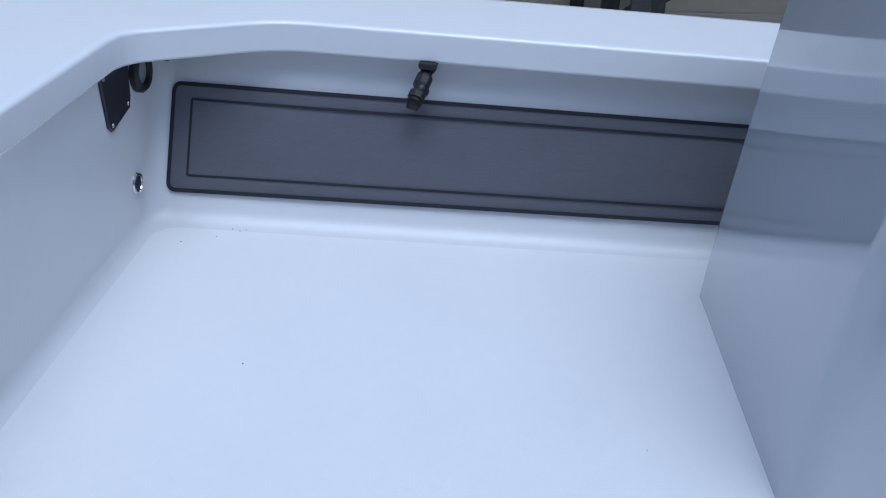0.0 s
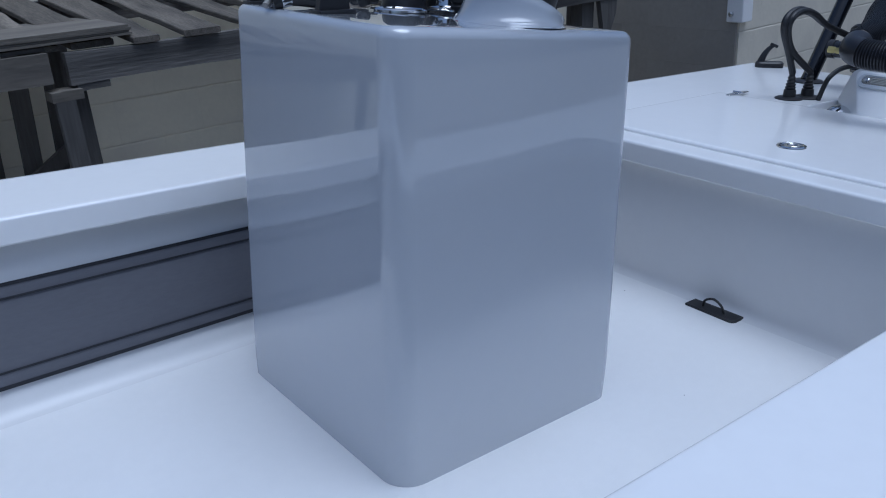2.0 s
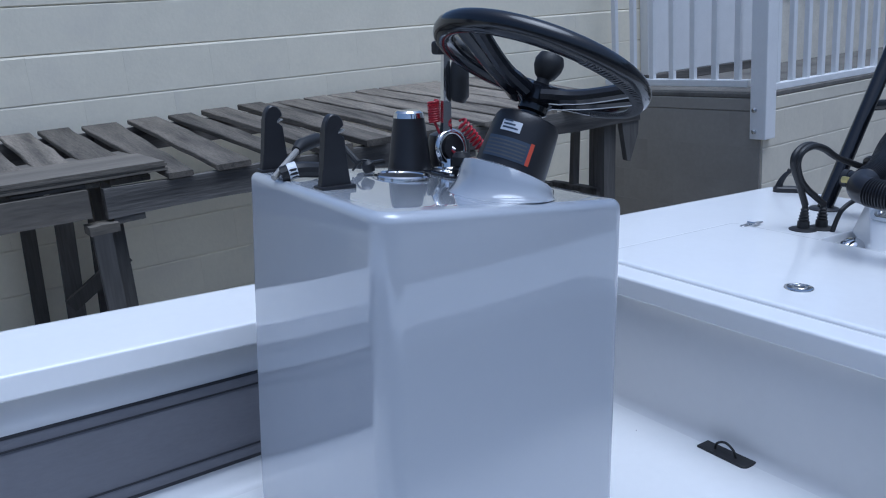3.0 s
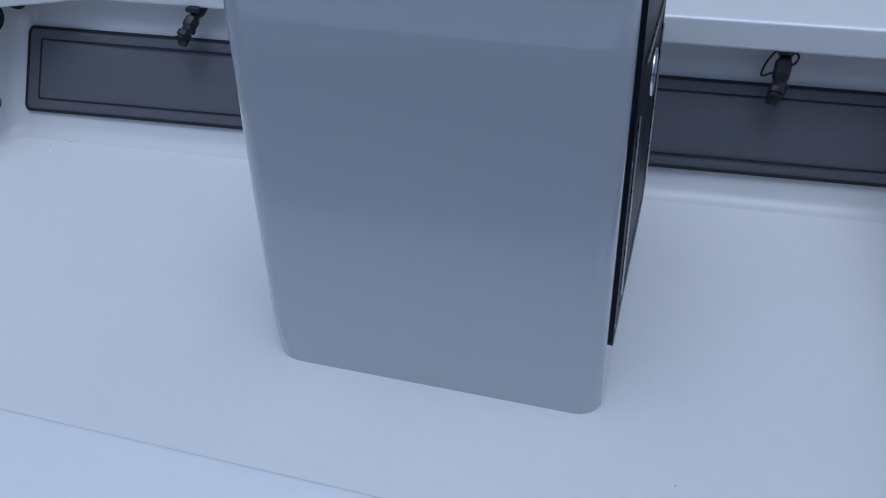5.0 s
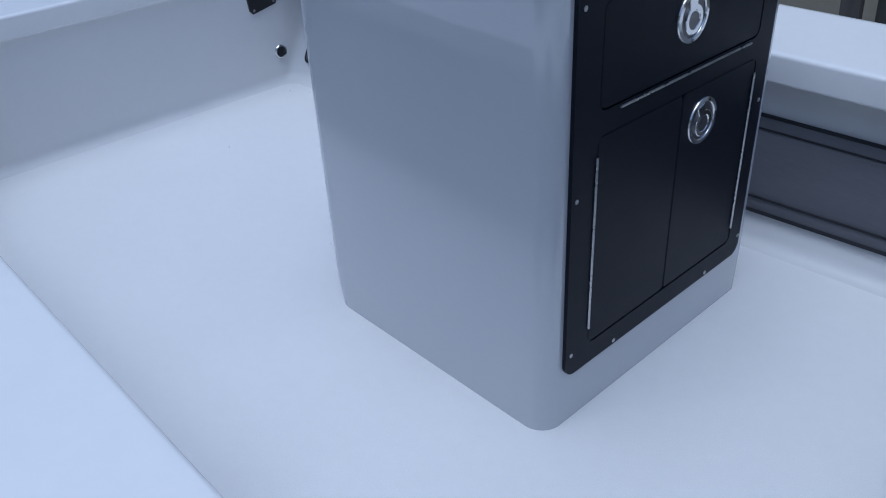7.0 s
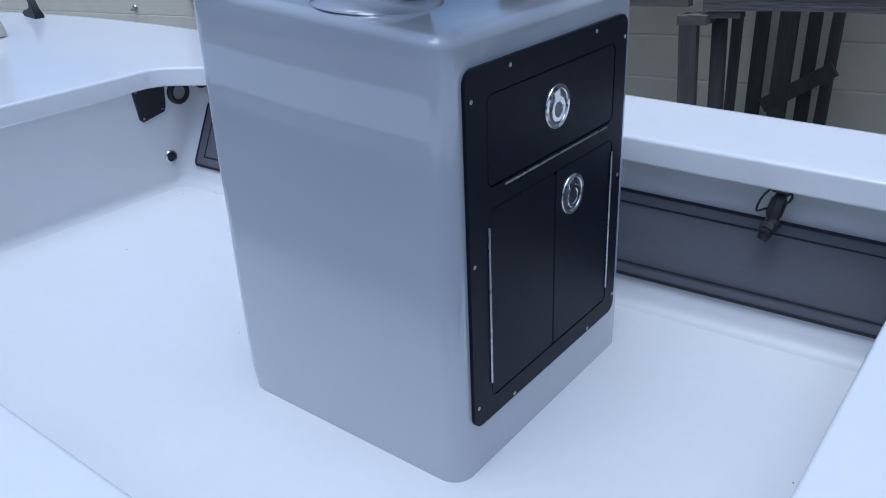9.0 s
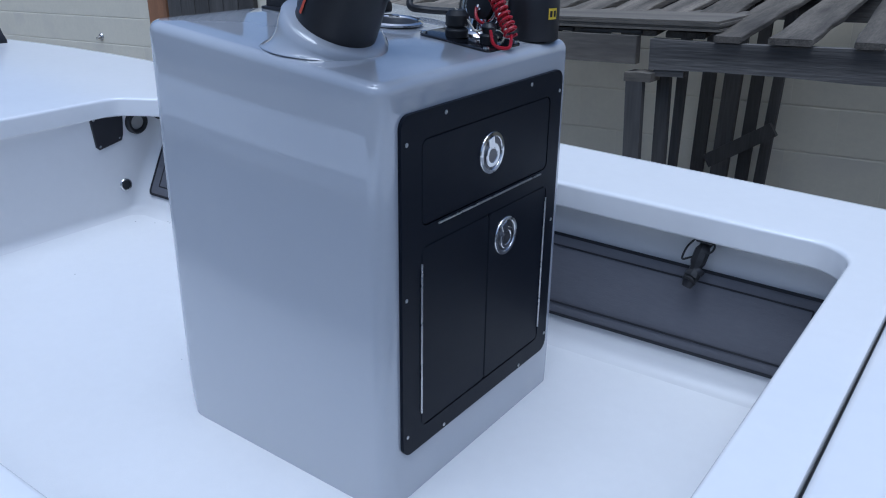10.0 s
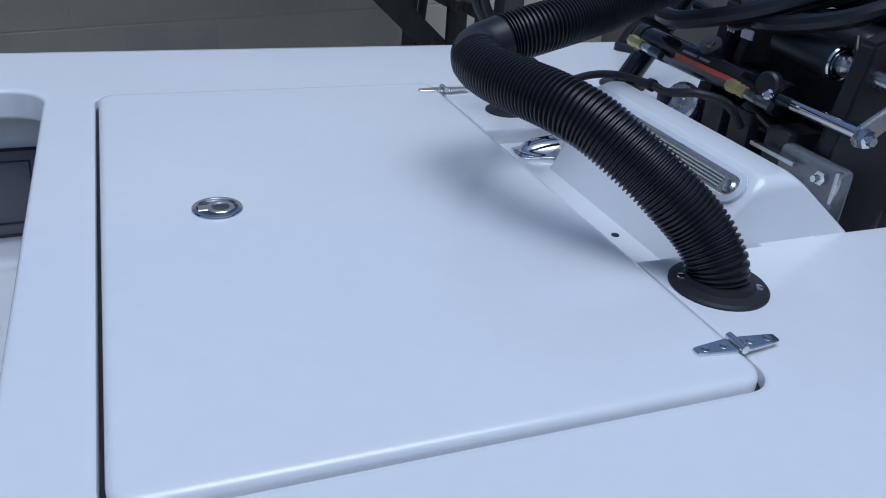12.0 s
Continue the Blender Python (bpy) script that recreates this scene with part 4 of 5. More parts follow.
lathe(bm, [(0.019, 0.003), (0.019, 0.014), (0.016, 0.018), (0.019, 0.022), (0.019, 0.038), (0.013, 0.046)], on_top(0.375, 0.322), (0, 0, 1), 24)
part("key_switch", bm, RUBBER, switch, "black ribbed ignition switch")
bm = bmesh.new()
lathe(bm, [(0.014, 0.003), (0.014, 0.016), (0.010, 0.020), (0.013, 0.030), (0.008, 0.036)], on_top(0.432, 0.330), (0, 0, 1), 24)
part("stop_switch", bm, BLACK, switch)


def coil(a, b, r, turns):
    a, b = Vector(a), Vector(b)
    m = axes(b - a)
    n = turns * 12
    return [a + (b - a) * (i / n) + (m @ Vector((r * math.cos(2 * math.pi * i / 12), r * math.sin(2 * math.pi * i / 12), 0))) for i in range(n + 1)]


bm = bmesh.new()
sweep(bm, coil(on_top(0.364, 0.400, 0.140), on_top(0.366, 0.398, 0.098), 0.0105, 9), 0.0028, 6)
sweep(bm, coil((0.402, 0.360, 0.800), (0.470, 0.338, 0.714), 0.0105, 12), 0.0026, 6)
sweep(bm, spline([on_top(0.366, 0.398, 0.098), on_top(0.374, 0.385, 0.07), on_top(0.392, 0.352, 0.035), on_top(0.432, 0.330, 0.030)], 6), 0.0028, 6)
sweep(bm, spline([(0.470, 0.338, 0.714), on_top(0.474, 0.325, 0.007), on_top(0.455, 0.312, 0.008), on_top(0.440, 0.322, 0.026)], 6), 0.0028, 6)
part("safety_cord", bm, RED, switch, "red coiled safety cord")
bm = bmesh.new()
sweep(bm, spline([on_top(0.372, 0.318, 0.048), on_top(0.385, 0.322, 0.040), on_top(0.397, 0.325, 0.030), on_top(0.412, 0.322, 0.020), on_top(0.425, 0.325, 0.026)], 6), 0.0015, 6)
part("lanyard_string", bm, CREAM, switch, "thin off-white string")
bm = bmesh.new()
lathe(bm, [(0.0045, -0.006), (0.0045, 0.006)], on_top(0.386, 0.366, 0.049), (0.4, -0.7, -0.5), 12)
part("cord_clip", bm, CHROME, switch)

lead = thing("display_lead", tuple(on_top(0.02, 0.38)), "grey cable with a black plug lying by the display bracket", "cable")
bm = bmesh.new()
sweep(bm, spline([on_top(0.000, 0.365, 0.004), on_top(0.03, 0.385, 0.022), on_top(0.075, 0.42, 0.045)], 6), 0.0055, 10)
part("cable", bm, CABLE, lead)
bm = bmesh.new()
sweep(bm, [on_top(0.070, 0.417, 0.043), on_top(0.085, 0.43, 0.050), on_top(0.135, 0.46, 0.058), on_top(0.140, 0.463, 0.058)], [0.009, 0.013, 0.013, 0.009], 12)
part("plug", bm, RUBBER, lead)
bm = bmesh.new()
sweep(bm, spline([on_top(0.140, 0.463, 0.058), on_top(0.18, 0.46, 0.05), on_top(0.20, 0.42, 0.015), on_top(0.22, 0.44, 0.008), on_top(0.28, 0.46, 0.012)], 6), 0.0065, 10)
part("black_cable", bm, RUBBER, lead)
bm = bmesh.new()
sweep(bm, spline([on_top(0.012, 0.36, 0.010), on_top(0.04, 0.35, 0.018), on_top(0.09, 0.36, 0.014)], 5), 0.014, 10)
part("sleeve", bm, RUBBER, lead)
bm = bmesh.new()
lathe(bm, [(0.0148, -0.008), (0.0148, 0.008)], on_top(0.030, 0.353, 0.0165), (1, -0.3, 0.25), 14, False, False)
part("tag", bm, LABEL, lead, "small white tag")

# ---- aft deck fittings ----
latch_thing = thing("hatch_latch", (1.221, 0.094, T), "round polished steel flush pull latch in the hatch lid", "latch")
latch(latch_thing, (1.221, 0.094, T), (0, 0, 1), radians(180))


def strap_hinge(centre, label):
    t = thing("strap_hinge", centre, label, "hinge", group="hatch hinges")
    c = Vector(centre)
    for s in (-1, 1):
        b = bmesh.new()
        lp = rounded([(0.005, -0.0125), (0.012, -0.0125), (0.044, -0.0085), (0.055, -0.0065), (0.055, 0.0065), (0.044, 0.0085), (0.012, 0.0125), (0.005, 0.0125)], 0.003, 3)
        if s < 0:
            lp = [(-x, y) for x, y in reversed(lp)]
        loft(b, [[(c.x + x, c.y + y, c.z + h) for x, y in l2] for l2, h in ((lp, 0.0), (lp, 0.0025), (inset(lp, 0.0012), 0.0038))], True, True, True)
        leaf = part("leaf", b, CHROME, t, smooth=30)
        for px in (0.018, 0.042):
            b = bmesh.new()
            lathe(b, [(0.0052, 0.0), (0.0048, 0.0010), (0.0015, 0.0004)], (c.x + s * px, c.y, c.z + 0.0036), (0, 0, 1), 12)
            part("screw", b, BRUSHED, leaf)
    b = bmesh.new()
    rod(b, (c.x, c.y - 0.015, c.z + 0.0045), (c.x, c.y + 0.015, c.z + 0.0045), 0.0050, seg=14)
    part("pin", b, CHROME, t)
    return t


strap_hinge((1.722, -0.376, T), "polished steel strap hinge across the hatch gap")
strap_hinge((1.732, 0.574, T), "polished steel strap hinge across the hatch gap")

# transom riser with a light bar set in its face
riser = thing("transom_riser", (1.9, 0.05, DECK), "raised white moulding in front of the transom with a light bar", "moulding")
bm = bmesh.new()
low = rounded([(1.797, -0.163), (2.106, -0.157), (2.106, 0.340), (1.935, 0.352), (1.797, 0.215)], 0.016, 6)
high = rounded([(1.916, -0.160), (1.978, -0.156), (1.978, 0.318), (1.955, 0.322), (1.916, 0.300)], [0.016, 0.016, 0.010, 0.010, 0.016], 6)
loops = []
for f, d in [(0.0, 0.0), (0.3, 0.0), (0.6, 0.0)] + [(1.0 - 0.20 * (1 - math.sin(a)), 0.020 * (1 - math.cos(a))) for a in [radians(90 * k / 7) for k in range(8)]]:
    lp = []
    for (x0, y0), (x1, y1) in zip(low, high):
        foot = DECK - 0.030 + 0.026 * min(1.0, max(0.0, (x0 - 1.80) / 0.13))
        lp.append((x0 + (x1 - x0) * f, y0 + (y1 - y0) * f, foot + (0.4535 - foot) * f))
    cx, cy = 1.945 + (1.950 - 1.945) * f, 0.08
    loops.append([(x + (cx - x) / max(1e-6, math.hypot(cx - x, 0.16)) * d, y + (cy - y) / 0.24 * d, z) for x, y, z in lp])
loft(bm, loops, True, False, True)
part("moulding", bm, GELCOAT, riser, smooth=70)
up = Vector((0.119, 0, 0.1265)).normalized()
nf = Vector((-up.z, 0, up.x))
fx = Vector((1.797, 0, DECK - 0.030)) + up * 0.140


def face_pt(y, v, off):
    p = fx + up * v + nf * off
    return (p.x, y, p.z)


def light_loop(w, h, r, off):
    return [face_pt(y, v, off) for y, v in rounded([(0.064 - w, -h), (0.064 + w, -h), (0.064 + w, h), (0.064 - w, h)], r, 8)]


bm = bmesh.new()
loft(bm, [light_loop(0.212, 0.025, 0.024, 0.0), light_loop(0.212, 0.025, 0.024, 0.006), light_loop(0.204, 0.017, 0.0165, 0.009), light_loop(0.202, 0.015, 0.0145, 0.005)], True, False, True)
lightbar = part("light_bar", bm, CLEAR, riser, "clear-lensed light bar, switched off")
bm = bmesh.new()
loft(bm, [light_loop(0.200, 0.0135, 0.013, 0.004), light_loop(0.200, 0.0135, 0.013, 0.0056)], True, False, True)
part("lens", bm, LENS, lightbar, "grey-tan ribbed lens")
for v in (-0.008, -0.003, 0.002, 0.007):
    bm = bmesh.new()
    a = [face_pt(0.064 - 0.172, v - 0.0012, 0.0056), face_pt(0.064 + 0.172, v - 0.0012, 0.005), face_pt(0.064 + 0.172, v + 0.0012, 0.005), face_pt(0.064 - 0.172, v + 0.0012, 0.005)]
    b2 = [face_pt(0.064 - 0.172, v - 0.0008, 0.008), face_pt(0.064 + 0.172, v - 0.0008, 0.008), face_pt(0.064 + 0.172, v + 0.0008, 0.008), face_pt(0.064 - 0.172, v + 0.0008, 0.008)]
    loft(bm, [a, b2], True, False, True)
    part("lens_rib", bm, LENSRIB, lightbar)
for y in (0.064 - 0.188, 0.064 + 0.188):
    bm = bmesh.new()
    lathe(bm, [(0.010, 0.0), (0.010, 0.003), (0.006, 0.006), (0.003, 0.005)], face_pt(y, 0, 0.005), nf, 16)
    part("lens_screw", bm, BRUSHED, lightbar)

vent = thing("clam_vent", (1.82, 0.292, DECK - 0.028), "small polished steel clamshell vent on the deck", "vent")
bm = bmesh.new()
loops = []
for th, k in [(radians(6 + 84 * i / 10), 1.0) for i in range(11)] + [(radians(90 - 78 * i / 6), 0.90) for i in range(7)]:
    w, h = 0.036 * k * math.sin(th), 0.027 * k * math.sin(th)
    loops.append([(1.842 - 0.068 * k * math.cos(th), 0.292 + w * math.cos(a), DECK - 0.026 + h * math.sin(a)) for a in [math.pi * q / 14 for q in range(15)]])
loft(bm, loops, False)
part("shell", bm, CHROME, vent, smooth=60)
bm = bmesh.new()
lp = rounded([(1.768, 0.266), (1.846, 0.246), (1.846, 0.338), (1.768, 0.318)], 0.012, 5)
loft(bm, [lift(lp, DECK - 0.028), lift(lp, DECK - 0.026), lift(inset(lp, 0.0015), DECK - 0.025)], True, False, True)
part("flange", bm, CHROME, vent)
for x, y in ((1.836, 0.250), (1.836, 0.334), (1.772, 0.292)):
    bm = bmesh.new()
    lathe(bm, [(0.0055, 0), (0.005, 0.002), (0.0015, 0.0012)], (x, y, DECK - 0.025), (0, 0, 1), 12)
    part("screw", bm, BRUSHED, vent)

# Thin black disc laid on the gutter floor as the hole's dark.
slot = bmesh.new()
lathe(slot, [(0.006, 0.0), (0.006, 0.0012)], (1.775, -0.042, DECK - 0.028), (0, 0, 1), 12)
part("drain_hole", slot, PADLINE, skiff, "small flat black disc for a drain hole in the gutter")

# rigging hose: flange, ribbed tube
hose = thing("rigging_hose", (1.797, -0.247, DECK), "thick black ribbed rigging hose arching out of the deck", "hose")
FC = Vector((1.797, -0.247, DECK))
bm = bmesh.new()
lathe(bm, [(0.063, 0.0), (0.063, 0.003), (0.060, 0.006), (0.046, 0.008), (0.043, 0.014)], FC, (0, 0, 1), 40)
flange = part("flange", bm, RUBBER, hose, "flat black round flange")
for a in (radians(155), radians(-38)):
    bm = bmesh.new()
    lathe(bm, [(0.0065, 0.0), (0.006, 0.002), (0.002, 0.003)], FC + Vector((0.047 * math.cos(a), 0.047 * math.sin(a), 0.0078)), (0, 0, 1), 12)
    part("screw", bm, CHROME, flange)
line = spline([(1.797, -0.245, 0.36), (1.793, -0.236, 0.389), (1.777, -0.21, 0.424), (1.732, -0.166, 0.474), (1.681, -0.1, 0.521), (1.646, -0.044, 0.539), (1.619, 0.044, 0.541), (1.608, 0.115, 0.543), (1.621, 0.172, 0.549), (1.67, 0.19, 0.562), (1.748, 0.196, 0.581), (1.865, 0.239, 0.596), (1.993, 0.286, 0.623), (2.16, 0.327, 0.666)], 40)
fine, last = [line[0]], line[0]
STEP = 0.0017
for p in line[1:]:
    while (p - last).length >= STEP:
        last = last + (p - last).normalized() * STEP
        fine.append(last)
radii = []
for i, p in enumerate(fine):
    smooth_bend = 0.155 < (p - line[0]).length and p.x < 1.668 and p.y > 0.145
    k = i % 4
    radii.append(0.0385 if smooth_bend else (0.0396, 0.0396, 0.0350, 0.0350)[k])
bm = bmesh.new()
sweep(bm, fine, radii, 22)
part("ribbed_tube", bm, HOSE, hose, "black ribbed plastic tube", smooth=28)

# two cable boots with their cables
boots = thing("cable_boots", (1.85, 0.425, DECK), "two black cable boots with cables looping out of the deck", "cable boot")
for x, y in ((1.816, 0.446), (1.876, 0.420)):
    c = Vector((x, y, DECK))
    bm = bmesh.new()
    lathe(bm, [(0.042, 0.0), (0.042, 0.003), (0.036, 0.006), (0.019, 0.008), (0.018, 0.028), (0.014, 0.030), (0.017, 0.036), (0.0125, 0.039), (0.016, 0.046), (0.011, 0.049), (0.014, 0.056), (0.010, 0.059), (0.0125, 0.066), (0.009, 0.070), (0.0085, 0.088)], c, (0, 0, 1), 24)
    part("boot", bm, RUBBER, boots)
    bm = bmesh.new()
    o = 0.0 if y > 0.43 else 0.012
    sweep(bm, spline([c + Vector((0, 0, 0.08)), (1.775 + o, 0.447 - o * 0.5, 0.505), (1.733 + o, 0.447 - o * 0.5, 0.568), (1.740 + o * 0.8, 0.447 - o, 0.608), (1.800 + o * 0.5, 0.447 - o, 0.627 - o * 0.3), (1.886, 0.447 - o * 0.5, 0.609), (1.98, 0.447, 0.571), (2.14, 0.44, 0.523)], 8), 0.0105, 10)
    part("cable", bm, RUBBER, boots)

clip = thing("light_cable", (1.9, 0.28, DECK), "thin black cable clipped round the transom moulding", "cable")
bm = bmesh.new()
sweep(bm, spline([(1.862, 0.375, DECK), (1.862, 0.362, 0.405), (1.875, 0.355, 0.432), (1.93, 0.350, 0.452), (1.985, 0.335, 0.455), (1.99, 0.235, 0.466), (1.99, 0.200, 0.466), (1.995, 0.175, 0.470), (2.02, 0.140, 0.478), (2.07, 0.125, 0.462), (2.11, 0.125, 0.42)], 8), 0.0075, 10)
part("cable", bm, RUBBER, clip)
bm = bmesh.new()
lathe(bm, [(0.011, -0.006), (0.011, 0.006)], (1.99, 0.235, 0.466), (0, -1, 0), 12)
part("clip", bm, RUBBER, clip)

# poling platform: two tube legs with round feet and a cross tube
platform = thing("poling_platform", (2.158, 0.54, DECK), "black tubular legs of a poling platform bolted to the deck", "platform frame")
for foot, tip in (((2.160, 0.575, DECK), (2.598, 0.575, 1.05)),):
    bm = bmesh.new()
    lathe(bm, [(0.052, 0.0), (0.052, 0.004), (0.046, 0.008), (0.030, 0.010)], foot, (0, 0, 1), 28)
    part("foot", bm, BLACK, platform)
    bm = bmesh.new()
    rod(bm, foot, tip, 0.026, seg=18)
    part("leg", bm, GLOSSBLACK, platform)
bm = bmesh.new()
rod(bm, (2.380, 0.575, 0.705), (2.665, 0.575, 0.70), 0.020, seg=14)
part("cross_tube", bm, GLOSSBLACK, platform)
bm = bmesh.new()
rod(bm, (2.505, 0.575, DECK), (2.825, 0.575, 1.05), 0.024, seg=16)
part("leg", bm, GLOSSBLACK, platform)


def pull_cleat(centre, yaw, label):
    """Black deck chock with an arched neck and a small hook."""
    t = thing("cleat", centre, label, "cleat", group="deck cleats")
    m = Matrix.Translation(centre) @ Matrix.Rotation(radians(yaw), 4, "Z")
    b = bmesh.new()
    side = [(-0.045, 0.0), (0.070, 0.0), (0.070, 0.012), (0.056, 0.036), (0.032, 0.068), (0.010, 0.085), (-0.008, 0.087), (-0.013, 0.077), (0.002, 0.069), (0.011, 0.054), (0.006, 0.036), (-0.010, 0.026), (-0.036, 0.024), (-0.045, 0.015)]
    loft(b, [[m @ Vector((x, y * (1.0 if z < 0.03 else 0.6), z)) for x, z in side] for y in (-0.018, -0.010, 0.010, 0.018)], True, True, True)
    part("body", b, BLACK, t, smooth=50)
    b = bmesh.new()
    rod(b, m @ Vector((-0.006, -0.008, 0.084)), m @ Vector((-0.016, 0.010, 0.094)), 0.006, seg=10)
    part("hook", b, BLACK, t)
    b = bmesh.new()
    ring(b, m @ Vector((-0.056, 0.0, 0.008)), (0.2, 0, 1), 0.013, 0.0045, 20, 8)
    part("eye", b, BLACK, t)
    return t


pull_cleat((-2.19, 0.83, DECK), -8, "black cleat with an arched neck on the foredeck")


chock = thing("cleat", (2.36, 0.845, DECK), "black folding cleat raised from its base on the aft corner", "cleat", group="deck cleats")
mc = Matrix.Translation((2.36, 0.845, DECK)) @ Matrix.Rotation(radians(310), 4, "Z")
bm = bmesh.new()
lp = rounded([(-0.052, -0.022), (0.052, -0.022), (0.052, 0.022), (-0.052, 0.022)], 0.018, 5)
loft(bm, [[mc @ Vector((x, y, h)) for x, y in l2] for l2, h in ((lp, 0), (lp, 0.016), (inset(lp, 0.005), 0.022))], True, True, True)
part("base", bm, BLACK, chock)
bm = bmesh.new()
sweep(bm, [mc @ Vector(p) for p in spline([(-0.034, 0, 0.016), (-0.024, 0, 0.045), (-0.010, 0, 0.068), (0.006, 0, 0.082)], 5)], [0.014 - 0.0005 * k for k in range(16)], 10)
part("arm", bm, BLACK, chock)
bm = bmesh.new()
rod(bm, mc @ Vector((-0.004, -0.004, 0.088)), mc @ Vector((0.022, 0.004, 0.078)), 0.006, seg=10)
part("tip", bm, BLACK, chock)

# casting platform leg on the foredeck
leg = thing("platform_leg", (-1.905, 0.545, DECK), "black tube leg with a cream rubber foot on the foredeck", "platform leg")
bm = bmesh.new()
lathe(bm, [(0.036, 0.0), (0.036, 0.012), (0.030, 0.050), (0.028, 0.060)], (-1.905, 0.545, DECK), (-0.10, -0.02, 1), 24)
part("rubber_foot", bm, CREAM, leg, "cream rubber foot")
bm = bmesh.new()
rod(bm, Vector((-1.905, 0.545, DECK)) + Vector((-0.10, -0.02, 1)) * 0.055, Vector((-1.905, 0.545, DECK)) + Vector((-0.10, -0.02, 1)) * 0.62, 0.0245, seg=18)
part("tube", bm, BLACK, leg)

# ---- cockpit fittings ----
XF = -1.0028
speaker = thing("bulkhead_box", (XF, 0.53, 0.26), "black square cover plate with corner screws on the bulkhead", "cover plate")
lp = [(0.468, 0.316), (0.577, 0.316), (0.570, 0.245), (0.563, 0.228), (0.488, 0.213), (0.478, 0.223)]
bm = bmesh.new()
loft(bm, [[(XF + h, y, z) for y, z in l2] for l2, h in ((list(reversed(lp)), 0.0), (list(reversed(lp)), 0.003), (list(reversed([(0.522 * 0.04 + y * 0.96, 0.04 * 0.265 + z * 0.96) for y, z in lp])), 0.005))], True, True, True)
part("cover", bm, BLACK, speaker, smooth=25)
for y, z in ((0.480, 0.304), (0.563, 0.304), (0.491, 0.223), (0.557, 0.237)):
    bm = bmesh.new()
    lathe(bm, [(0.0042, 0.0), (0.0036, 0.0016)], (XF + 0.0046, y, z), (1, 0, 0), 10)
    part("screw", bm, BRUSHED, speaker)
port_ring = thing("round_port", (XF, 0.618, 0.272), "round black ring with a dull grey centre on the bulkhead", "port")
bm = bmesh.new()
lathe(bm, [(0.036, 0.0), (0.036, 0.010), (0.031, 0.015), (0.023, 0.013), (0.021, 0.006)], (XF, 0.618, 0.273), (1, 0, 0), 32, True, False)
part("ring", bm, RUBBER, port_ring)
bm = bmesh.new()
lathe(bm, [(0.0215, 0.004), (0.0215, 0.007)], (XF, 0.618, 0.273), (1, 0, 0), 28)
part("centre", bm, CABLE, port_ring)
bm = bmesh.new()
lathe(bm, [(0.026, 0.0), (0.026, 0.010), (0.020, 0.014), (0.006, 0.013)], (XF + 0.02, 0.690, 0.298), (1, -0.2, 0), 24)
single("round_plug", bm, RUBBER, (XF + 0.02, 0.69, 0.298), "small round black plug under the gunwale", "plug")
drain = thing("drain_fitting", (XF, 0.557, 0.089), "small polished steel drain fitting in the bulkhead", "drain")
bm = bmesh.new()
lathe(bm, [(0.0205, -0.003), (0.0205, 0.002), (0.0185, 0.0045), (0.0150, 0.0045), (0.0138, 0.000)], (XF, 0.557, 0.089), (1, 0, 0), 28, True, False)
part("rim", bm, CHROME, drain)
# No real depth here: a black disc gives the bore its shade.
bm = bmesh.new()
lathe(bm, [(0.0140, -0.002), (0.0140, 0.0022)], (XF, 0.557, 0.089), (1, 0, 0), 20)
part("bore", bm, PADLINE, drain, "flat black disc for the shaded bore")


def rod_clip(x, y, loops, dz=0.0, lean=0.0):
    t = thing("rod_clip", (x, y + 0.03, 0.305), "black rubber rod clip hanging under the gunwale" + (" with a loose cord" if loops else ""), "rod clip", group="rod clips")
    b = bmesh.new()
    box(b, x - 0.008 + lean, x + 0.024 + lean, y + 0.020, y + 0.062, 0.294, 0.306, 0.004, 2)
    part("mount", b, RUBBER, t)
    b = bmesh.new()
    way = spline([(x + 0.012 + lean, y + 0.058, 0.304), (x + 0.008 + lean * 0.55, y + 0.028, 0.278), (x + 0.003 + lean * 0.15, y + 0.004, 0.256 + dz), (x, y - 0.008, 0.244 + dz)], 6)
    sweep(b, way, [0.0155 if k % 6 < 4 else 0.0115 for k in range(len(way))], 8)
    part("strap", b, RUBBER, t)
    b = bmesh.new()
    lathe(b, [(0.0135, -0.006), (0.015, 0.0), (0.0135, 0.006)], (x + 0.008 + lean * 0.2, y + 0.012, 0.260 + dz), (0.3 + lean * 8, 0.55, 0.8), 16)
    part("collar", b, BLACK, t)
    b = bmesh.new()
    lathe(b, [(0.012, 0.0), (0.013, 0.010), (0.010, 0.020)], (x + 0.001, y + 0.002, 0.247 + dz), (-0.25, -0.3, -0.9), 14)
    part("tip", b, BLACK, t)
    if loops:
        b = bmesh.new()
        sweep(b, spline([(x - 0.006, y + 0.03, 0.303), (x - 0.022, y + 0.022, 0.280), (x - 0.028, y + 0.018, 0.254), (x - 0.012, y + 0.012, 0.262), (x + 0.005, y + 0.010, 0.272)], 6), 0.0022, 6)
        sweep(b, spline([(x + 0.015, y + 0.03, 0.299), (x + 0.030, y + 0.026, 0.294), (x + 0.026, y + 0.020, 0.280), (x + 0.008, y + 0.012, 0.276)], 6), 0.0022, 6)
        part("cord", b, RUBBER, t)
    return t


rod_clip(-0.530, 0.665, False, 0.0, 0.010)
rod_clip(0.700, 0.690, True, -0.022)

scupper = thing("scupper_mat", (0.97, 0.09, 0), "black scupper cover with a loop handle by the bulkhead", "scupper")
bm = bmesh.new()
lp = rounded([(0.948, 0.022), (1.000, 0.022), (1.000, 0.158), (0.952, 0.158)], [0.014, 0.004, 0.004, 0.004], 5)
